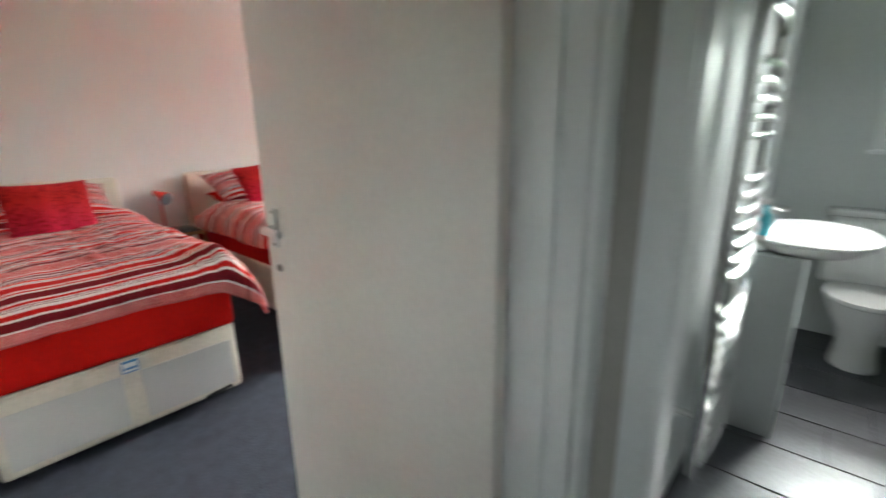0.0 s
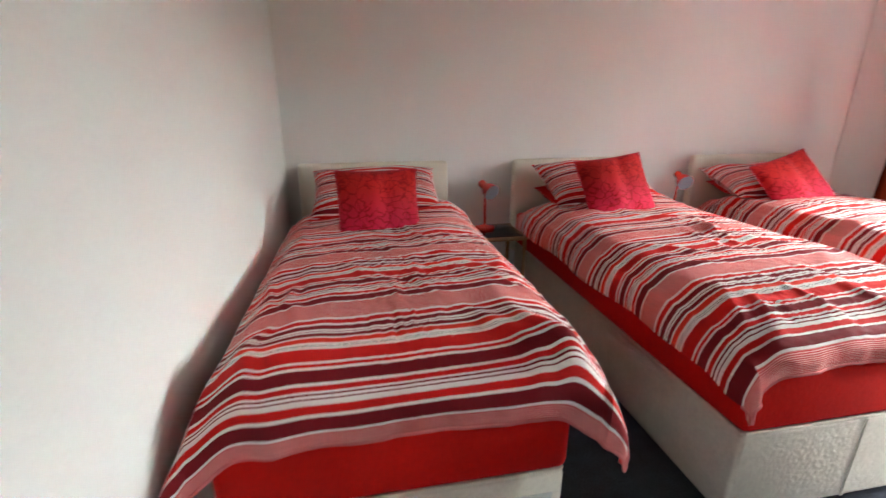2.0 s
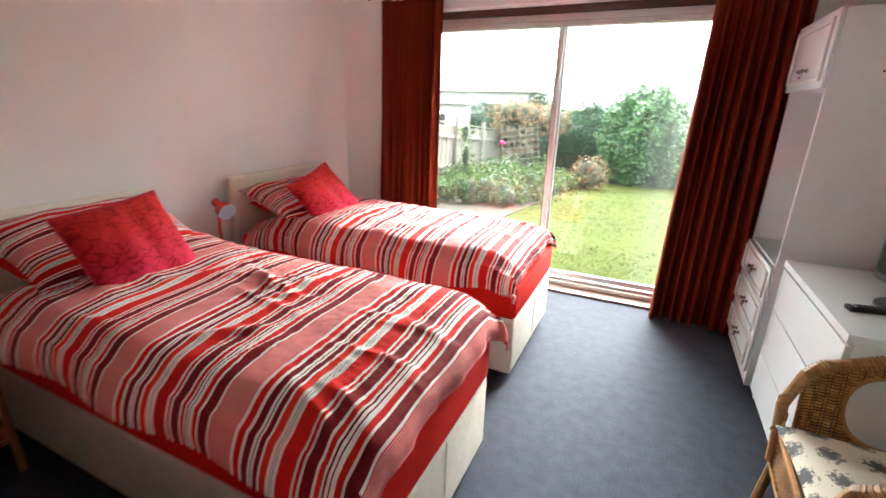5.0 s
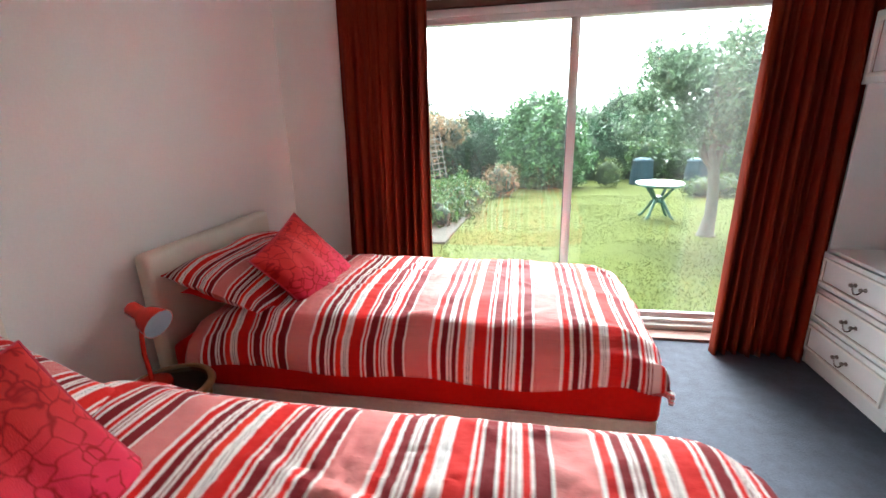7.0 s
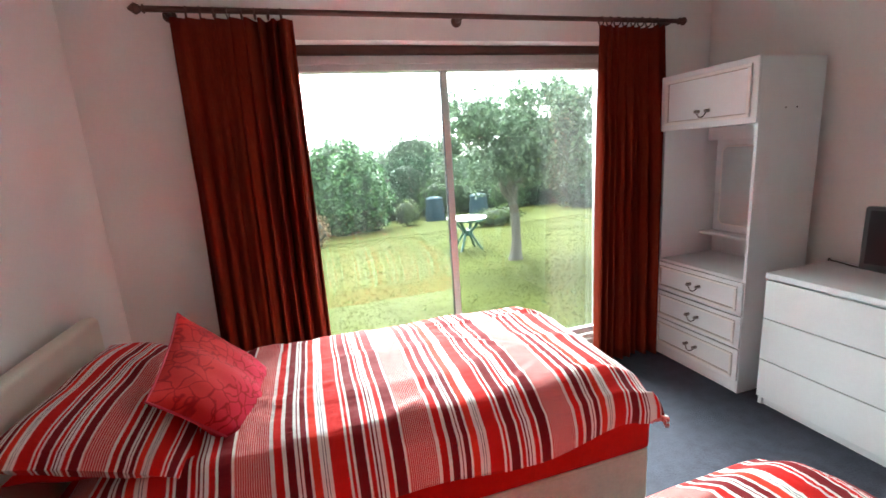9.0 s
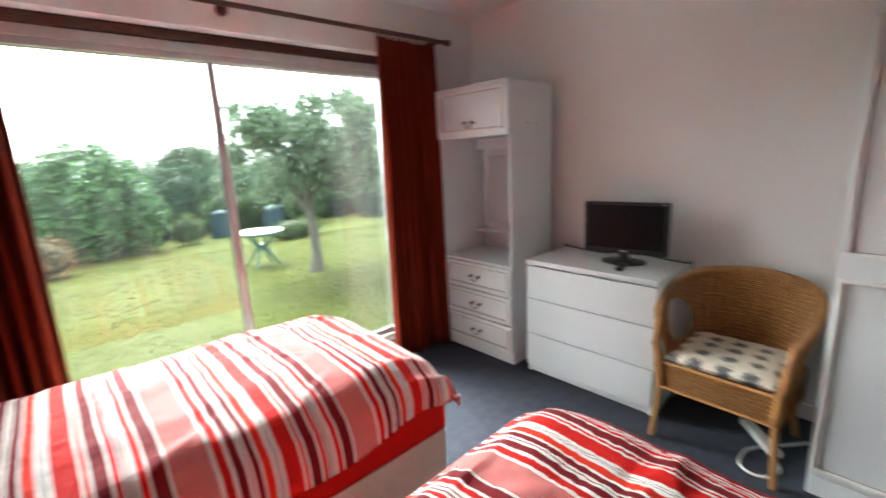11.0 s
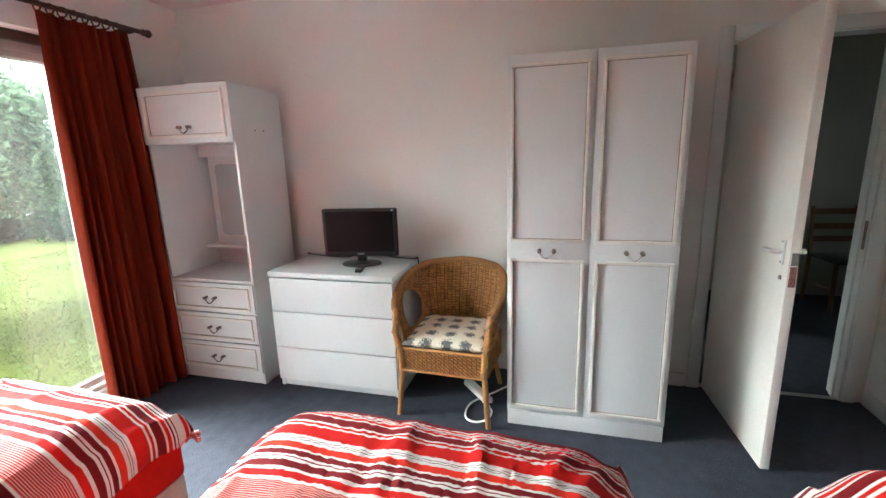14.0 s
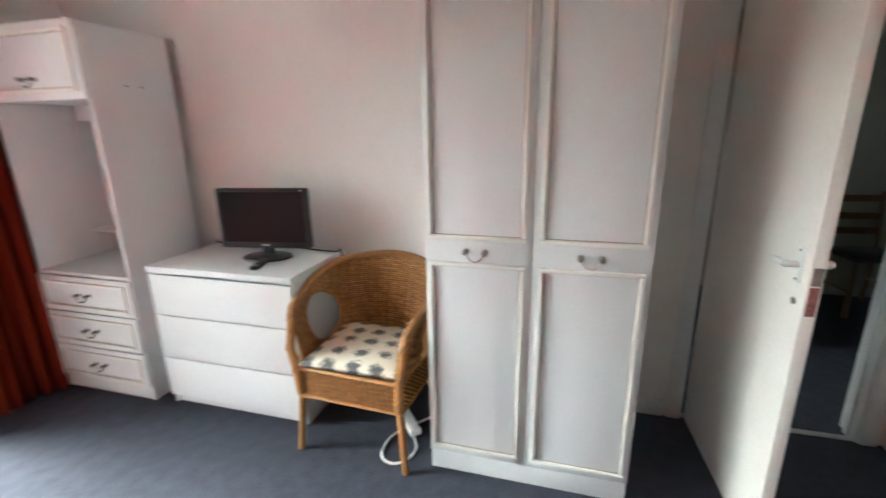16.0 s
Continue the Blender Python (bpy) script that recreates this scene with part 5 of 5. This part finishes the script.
gm = bmesh.new()
n_ = 70
gv = []
for i in range(n_ + 1):
    row = []
    for j in range(n_ + 1):
        x = -35 + 70 * i / n_
        y = 4.33 + 40 * (j / n_) ** 1.3
        row.append(gm.verts.new((x, y, lie(y) + 0.03 * noise.noise(Vector((x * 0.5, y * 0.5, 2))))))
    gv.append(row)
for i in range(n_):
    for j in range(n_):
        gm.faces.new((gv[i][j], gv[i + 1][j], gv[i + 1][j + 1], gv[i][j + 1]))
for q in (((-900, 4.0), (900, 4.0), (900, 1800), (-900, 1800)), ((-900, -900), (900, -900), (900, 4.0), (-900, 4.0))):
    gm.faces.new([gm.verts.new((x, y, -2.6)) for x, y in q])
ground = structure("ground", gm, LAWN, "mown green lawn with scattered pale leaves", "lawn")
indoors = set(bpy.data.objects)


def leaf_mesh(name, centers, normals, size, material, rng, aspect=0.5, curl=0.25):
    """Many folded leaves, one at each place."""
    n = len(centers)
    nr = normals + rng.normal(0, 0.55, (n, 3))
    nr /= np.linalg.norm(nr, axis=1)[:, None]
    rnd = rng.normal(0, 1, (n, 3))
    t = np.cross(nr, rnd)
    t /= np.linalg.norm(t, axis=1)[:, None]
    t[:, 2] -= 0.25
    t /= np.linalg.norm(t, axis=1)[:, None]
    b = np.cross(nr, t)
    s = size * rng.uniform(0.6, 1.3, n)[:, None]
    p0, p2 = centers - t * s * 0.5, centers + t * s * 0.5
    midp = centers + nr * s * curl * 0.3
    p1, p3 = midp + b * s * aspect * 0.5, midp - b * s * aspect * 0.5
    verts = np.stack([p0, p1, p2, p3], 1).reshape(-1, 3)
    k = np.arange(n)[:, None] * 4
    faces = np.concatenate([k + np.array([[0, 1, 2]]), k + np.array([[0, 2, 3]])], 0)
    me = bpy.data.meshes.new(name)
    me.from_pydata(verts.tolist(), [], faces.tolist())
    me.materials.append(material)
    return me


def blob_points(rng, center, radii, n, shell=0.75, lump=0.18):
    """Places through the outer part of a lumpy ellipsoid, with outward directions."""
    d = rng.normal(0, 1, (n, 3))
    d /= np.linalg.norm(d, axis=1)[:, None]
    ph = rng.uniform(0, 6.28, 6)
    bump = 1 + lump * (np.sin(d[:, 0] * 7 + ph[0]) * np.sin(d[:, 1] * 6 + ph[1]) + 0.7 * np.sin(d[:, 2] * 9 + ph[2]) * np.sin(d[:, 0] * 11 + ph[3]))
    r = (shell + (1 - shell) * rng.uniform(0, 1, n)) * bump
    return np.array(center) + d * np.array(radii) * r[:, None], d


def leaves(name, blobs, per, size, material, seed, **kw):
    rng = np.random.default_rng(seed)
    ps, ds = [], []
    for c, r in blobs:
        area = (r[0] * r[1] + r[1] * r[2] + r[0] * r[2]) / 3
        p, d = blob_points(rng, c, r, int(per * area), kw.get("shell", 0.72), kw.get("lump", 0.16))
        ok = p[:, 2] > G
        ps.append(p[ok])
        ds.append(d[ok])
    return leaf_mesh(name, np.concatenate(ps), np.concatenate(ds), size, material, rng, kw.get("aspect", 0.5))


def core(blobs, k=0.72):
    bm = bmesh.new()
    for c, r in blobs:
        bmesh.ops.create_icosphere(bm, subdivisions=2, radius=1, matrix=Matrix.Translation(c) @ Matrix.Diagonal((r[0] * k, r[1] * k, r[2] * k, 1)))
    for v in bm.verts:
        v.co += Vector((noise.noise(v.co * 2), noise.noise(v.co * 2 + Vector((5, 0, 0))), noise.noise(v.co * 2 + Vector((0, 5, 0))))) * 0.12
        v.co.z = max(v.co.z, G)
    return bm


# near-black green for solid cores that paint the shade inside the foliage
SHADE = mat("inner_shade", (0.012, 0.026, 0.010), 0.9, 0.4, 4, 0.8, 12)


def bush(name, base, blobs, per, size, material, label, seed, stems=True, **kw):
    t = thing(name, pose(*base), label, "bush" if "bush" in name or "shrub" in name else "hedge")
    rel = [((c[0] - base[0], c[1] - base[1], c[2]), r) for c, r in blobs]
    me = leaves("foliage", [((c[0], c[1], c[2]), r) for c, r in rel], per, size, material, seed, **kw)
    ob = part("foliage", me, material, t, m=pose(0, 0, -base[2]))
    ob["kind"] = "stuff"
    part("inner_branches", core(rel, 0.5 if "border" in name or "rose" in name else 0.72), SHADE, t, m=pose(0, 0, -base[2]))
    return t


bush("laurel_bush", (-2.0, 12.3, G), [((-2.05, 12.3, 0.72), (1.08, 1.0, 1.22)), ((-2.6, 12.6, 0.5), (0.6, 0.8, 0.9)), ((-1.62, 12.4, 0.45), (0.62, 0.8, 0.85)), ((-2.2, 12.5, 1.3), (0.9, 0.8, 0.75))], 5200, 0.125, LAUREL, "big glossy green laurel bush on the lawn's edge", 11)
bush("small_shrub", (-0.55, 12.4, G), [((-0.55, 12.4, 0.12), (0.36, 0.34, 0.38))], 6000, 0.07, PALELEAF, "small rounded pale green shrub", 12)
bush("small_shrub", (-3.0, 11.0, G), [((-3.0, 11.0, 0.1), (0.42, 0.4, 0.42))], 5000, 0.07, RUSSET, "small russet-leaved garden shrub", 13)
bush("small_shrub", (2.6, 12.9, G), [((2.5, 12.9, 0.35), (0.55, 0.4, 0.6)), ((1.3, 13.4, 0.3), (0.5, 0.4, 0.55)), ((0.6, 13.4, 0.35), (0.6, 0.4, 0.6))], 3500, 0.09, HERB, "clipped box shrubs before the hedge", 14)
bush("small_shrub", (1.2, 11.0, G), [((1.2, 11.0, -0.02), (0.6, 0.35, 0.25)), ((1.7, 11.2, 0.0), (0.4, 0.3, 0.25))], 5000, 0.07, PALELEAF, "low yellowish plants round the bins", 15)
hedge_blobs = [((x, 15.4 + 0.4 * math.sin(x), 0.50 + 0.15 * math.sin(1.7 * x)), (1.2, 0.9, 1.25 + 0.15 * math.sin(2.3 * x))) for x in np.arange(-7.5, 13, 1.1)]
bush("garden_hedge", (2.5, 15.4, G), hedge_blobs, 2400, 0.12, HEDGE, "tall dark green hedge along the garden's end", 16, lump=0.1)
bush("garden_hedge", (6.0, 11.0, G), [((5.6 + 0.25 * math.sin(y), y, 0.7), (0.9, 1.0, 1.35)) for y in np.arange(6.5, 15, 1.1)], 2400, 0.11, HEDGE, "tall leafy hedge along the garden's side", 17, lump=0.1)
bush("far_tree_bush", (0.6, 19.5, G), [((-0.6, 18, 0.9), (1.4, 1.2, 1.3)), ((1.2, 18.5, 1.4), (1.6, 1.3, 1.5)), ((3.6, 18, 0.7), (2.0, 1.3, 1.5)), ((6.5, 17.5, 0.6), (2.2, 1.5, 1.5))], 1300, 0.15, TREELEAF, "taller leafy bushes behind the hedge", 18)
bush("far_tree_bush", (-5.4, 30, G), [((-5.4, 28, 0.9), (1.5, 1.2, 1.5)), ((-9.5, 32, 1.1), (2.0, 1.4, 1.6)), ((-3.0, 31, 0.8), (1.2, 1.0, 1.6))], 900, 0.2, HEDGE, "distant trees on the skyline", 19)
# flower border beside the fence
rb = random.Random(17)
border = []
while len(border) < 120:
    x, y, h = rb.uniform(-5.4, -2.95), rb.uniform(5.6, 11.4), rb.uniform(0.16, 0.42)
    if x < -4.3 and y < 9.3:
        h *= 0.45
    if x < -2.95 - 0.9 * (y < 6.6):
        border.append(((x, y, G + h * 0.6), (rb.uniform(0.18, 0.42), rb.uniform(0.18, 0.42), h)))
bush("border_shrub", (-4.0, 8.0, G), border, 2600, 0.085, HERB, "tangled border of green garden plants beside the fence", 20, lump=0.5, shell=0.35)
edging = [((-3.15 + rb.uniform(-0.35, 0.3), rb.uniform(6.9, 11.2), G + rb.uniform(0.08, 0.2)), (rb.uniform(0.15, 0.3), rb.uniform(0.15, 0.3), rb.uniform(0.14, 0.34))) for _ in range(30)]
bush("border_shrub", (-3.2, 9.2, G), edging, 2600, 0.08, PALELEAF, "low straggling green plants along the border's edge", 21, lump=0.6, shell=0.3)
structure("flower_bed", box(-5.6, -2.9, 5.6, 13.0, G - 0.05, G + 0.02, 0.01), SOIL, "brown soil of the flower border", "flower bed")
rose = bush("rose_bush", (-5.0, 9.6, G), [((-5.0, 9.6, 0.45), (0.16, 0.16, 0.55)), ((-5.05, 9.65, 0.95), (0.18, 0.18, 0.25))], 1500, 0.08, HERB, "thin upright rose with one pink bloom", 22, lump=0.4)
bloom_rng = np.random.default_rng(5)
p_, d_ = blob_points(bloom_rng, (0.62, 0.6, 0.72), (0.07, 0.07, 0.06), 50, 0.3)
part("bloom", leaf_mesh("bloom", p_, d_, 0.06, PINKPETAL, bloom_rng, 0.9), PINKPETAL, rose, "pink bloom", m=pose(0, 0, 0.2))

# fence with posts, boards and a leaning trellis
fence = thing("garden_fence", pose(-5.75, 5.0, G), "weathered grey close-board garden fence", "fence")
board = mesh_of("board", box(-0.009, 0.009, -0.062, 0.062, 0.02, 1.30, 0.003, 1), FENCEWOOD)
rngf = random.Random(4)
for k in range(92):
    part("board", board, FENCEWOOD, fence, m=pose(0.012 * (k % 2), 0.12 * k, rngf.uniform(-0.02, 0.02), rngf.uniform(-0.8, 0.8)))
for k in range(7):
    part("post", box(0.03, 0.11, 1.85 * k - 0.04, 1.85 * k + 0.04, 0, 1.50, 0.006), FENCEWOOD, fence)
for z in (0.3, 1.0):
    part("rail", box(0.021, 0.06, 0, 11.06, z, z + 0.07, 0.004), FENCEWOOD, fence)
part("cap_rail", box(-0.03, 0.05, 0, 11.06, 1.335, 1.365, 0.004), FENCEWOOD, fence)
trellis = thing("trellis", pose(-5.2, 13.3, G, 0, 0, -72) @ pose(0, 0, 0, 8), "leaning grey wooden trellis against the fence", "trellis")
for k in range(7):
    part("lath", box(0, 0.014, 0.17 * k, 0.17 * k + 0.022, 0.2, 1.45, 0.002, 1), FENCEWOOD, trellis)
for k in range(7):
    part("cross_lath", box(0.0145, 0.028, -0.04, 1.08, 0.28 + 0.17 * k, 0.302 + 0.17 * k, 0.002, 1), FENCEWOOD, trellis)
bush("dry_climber_bush", (-5.1, 14.8, G), [((-5.4, 14.6, 1.1), (0.7, 1.0, 0.7)), ((-5.2, 14.6, 1.7), (0.9, 1.1, 0.42)), ((-4.5, 15.2, 1.5), (0.7, 0.7, 0.5))], 2200, 0.12, RUSSET, "dry brown climber over a low roof", 23, lump=0.35)
shed = thing("white_outbuilding", pose(-9.5, 13.0, G), "low white outbuilding behind the fence", "outbuilding")
part("wall", box(-1.6, 1.6, -3.0, 4.0, 0, 2.0, 0.02), RENDERW, shed)
part("roof", box(-1.8, 1.85, -3.2, 4.2, 2.001, 2.16, 0.02), ROOFGREY, shed)
for y in (-1.2, 1.2):
    w_ = part("window", box(1.601, 1.64, y - 0.45, y + 0.45, 1.15, 1.75, 0.01), GLOSS, shed)
    part("pane", box(1.641, 1.648, y - 0.39, y + 0.39, 1.21, 1.69), DARKGLASS, w_)
house = thing("distant_house", pose(-14, 34, G), "pale house beyond the gardens", "house")
part("wall", box(-4, 4, -3, 3, 0, 2.9, 0.03), RENDERW, house)
hr = bmesh.new()
vs = [hr.verts.new(p) for p in ((-4.3, -3.3, 2.9), (4.3, -3.3, 2.9), (4.3, 3.3, 2.9), (-4.3, 3.3, 2.9), (-4.3, 0, 4.3), (4.3, 0, 4.3))]
for q in ((0, 1, 5, 4), (2, 3, 4, 5), (0, 4, 3), (1, 2, 5), (0, 3, 2, 1)):
    hr.faces.new([vs[k] for k in q])
part("roof", hr, ROOFGREY, house)
for x in (-2.2, 1.6):
    part("window", box(x - 0.6, x + 0.6, -3.05, -3.001, 1.1, 2.1), DARKGLASS, house)

# the apple tree on the lawn
TB = (0.16, 7.75, G)
tree = thing("garden_tree", pose(*TB), "small apple tree with a forked grey trunk and leafy crown", "tree")
trunk = bmesh.new()
add_tube(trunk, [(0, 0, -0.05), (0.0, 0, 0.05), (0.02, 0.0, 0.3), (0.02, 0.02, 0.70), (-0.02, 0.0, 0.95)], [0.16, 0.105, 0.075, 0.068, 0.075], 14)
limbs = []
rt = random.Random(21)
for dx, dy, dz in ((-0.45, 0.0, 0.9), (0.42, 0.1, 0.95), (0.05, 0.35, 1.1), (-0.1, -0.3, 1.0)):
    a = Vector((-0.02, 0.0, 0.92))
    pts, rads = [a], [0.055]
    for k in range(1, 6):
        f = k / 5
        pts.append(a + Vector((dx * f * 1.3 + rt.uniform(-0.06, 0.06), dy * f * 1.3 + rt.uniform(-0.06, 0.06), dz * f ** 0.85)))
        rads.append(0.05 * (1 - f) + 0.010)
    add_tube(trunk, pts, rads, 9)
    limbs += [(p, r) for p, r in zip(pts[2:], rads[2:])]
for p, r in limbs:
    for _ in range(2):
        q = p + Vector((rt.uniform(-0.5, 0.5), rt.uniform(-0.5, 0.5), rt.uniform(0.2, 0.55)))
        add_tube(trunk, [p, p.lerp(q, 0.5) + Vector((rt.uniform(-0.05, 0.05),) * 3), q], [r * 0.6, r * 0.4, 0.006], 6)
for v in trunk.verts:
    v.co += 0.015 * Vector((noise.noise(v.co * 9), noise.noise(v.co * 9 + Vector((3, 0, 0))), 0))
part("trunk", trunk, BARK, tree)
crown_blobs = []
for k in range(82):
    a, rr = rt.uniform(0, 6.28), rt.uniform(0.1, 1.0) ** 0.6
    crown_blobs.append(((1.4 * rr * math.cos(a) + 0.1, 1.1 * rr * math.sin(a), 1.86 + rt.uniform(-0.62, 0.75) * (1.15 - 0.45 * rr)), (rt.uniform(0.2, 0.42), rt.uniform(0.2, 0.42), rt.uniform(0.18, 0.36))))
cr = part("crown", leaves("crown", crown_blobs, 3200, 0.088, TREELEAF, 31, shell=0.25, lump=0.35, aspect=0.45), TREELEAF, tree, "drooping green leaves with gaps of sky")
cr["kind"] = "stuff"

# round-edged garden table
gt = thing("garden_table", pose(-0.24, 8.9, G), "plastic garden table, white top on crossed green legs", "garden table")
part("tabletop", lathe([(0.02, 0.57), (0.35, 0.57), (0.37, 0.575), (0.372, 0.588), (0.368, 0.598), (0.02, 0.60)], 40), TABLETOP, gt)
part("rim", lathe([(0.32, 0.545), (0.345, 0.545), (0.345, 0.569), (0.32, 0.569)], 40), GREENPL, gt)
for k in range(4):
    a = radians(45 + 90 * k)
    c, s = math.cos(a), math.sin(a)
    part("leg", tube([(0.27 * c, 0.27 * s, 0.565), (0.07 * c, 0.07 * s, 0.32), (0.25 * c, 0.25 * s, 0.05), (0.31 * c, 0.31 * s, 0.0)], [0.024, 0.028, 0.022, 0.024], 8), GREENPL, gt)
part("hub", lathe([(0.07, 0.27), (0.08, 0.30), (0.08, 0.34), (0.07, 0.37)], 16), GREENPL, gt)

# compost bins
for x, y in ((1.45, 12.5), (0.30, 12.8)):
    bn_ = thing("compost_bin", pose(x, y, G), "dark blue-grey plastic compost bin by the hedge", "compost bin", "compost bins")
    part("body", lathe([(0.27, 0), (0.27, 0.05), (0.255, 0.3), (0.225, 0.54), (0.225, 0.56)], 28), BINBLUE, bn_)
    part("lid", lathe([(0.23, 0.561), (0.235, 0.585), (0.21, 0.62), (0.12, 0.65), (0.02, 0.66)], 28), BINBLUE, bn_)

slope = math.degrees(math.atan(0.08))
for ob in list(bpy.data.objects):
    if ob in indoors or ob.parent is not None:
        continue
    x, y = ob.matrix_basis.translation.xy
    if ob.name == "flower_bed":
        x, y = -4.2, 9.0
    beside_fence = x < -3.18 and y < 16
    eye, k = ((-1.15, 0.07, 1.45), 1.35) if beside_fence else ((-2.9, 1.34, 1.51), min(1.72, 1.373 / max(0.1, 1.71 - 0.08 * (y - 1.34))))
    out = Matrix.Translation(eye) @ Matrix.Scale(k, 4) @ Matrix.Translation((-eye[0], -eye[1], -eye[2]))
    spot = out @ Vector((x, y, G))
    lean = Matrix.Translation((spot.x, spot.y, lie(spot.y))) @ pose(0, 0, 0, -slope if ob.name.split(".")[0] in ("garden_fence", "garden_hedge", "border_shrub", "flower_bed") else 0) @ Matrix.Translation(-spot)
    ob.matrix_world = lean @ out @ ob.matrix_basis
structure("patio_step", box(WX0 - 0.4, WX1 + 0.6, YN + 0.245, YN + 0.55, -0.30, -0.03, 0.012), CONCRETE, "concrete step outside the glass doors", "pavement")

# fallen leaves and grass blades on the lawn
rng_g = np.random.default_rng(9)
k_ = 900
fp = np.stack([rng_g.uniform(-3.6, 7.0, k_), rng_g.uniform(5.0, 20.0, k_), np.zeros(k_)], 1)
fp[:, 2] = -0.10 - 0.08 * (fp[:, 1] - 4.3) + 0.03
stuff("fallen_leaves", leaf_mesh("fallen_leaves", fp, np.tile((0, 0, 2.0), (k_, 1)), 0.07, PALELEAF, rng_g, 0.7), "pale fallen leaves scattered on the lawn", "leaves")
k_ = 70000
gp = np.stack([rng_g.uniform(-4.2, 7.0, k_), 4.7 + 11 * rng_g.uniform(0, 1, k_) ** 1.6, np.zeros(k_)], 1)
gp[:, 2] = -0.10 - 0.08 * (gp[:, 1] - 4.3) + 0.012
GRASS = leafy("grass_blade", (0.046, 0.062, 0.012), (0.10, 0.105, 0.026), 0.3)
side_n = rng_g.normal(0, 1, (k_, 3))
side_n[:, 2] = 0.15
stuff("grass_blades", leaf_mesh("grass_blades", gp, side_n * 3, 0.04, GRASS, rng_g, 0.16), "short mown grass blades", "grass")
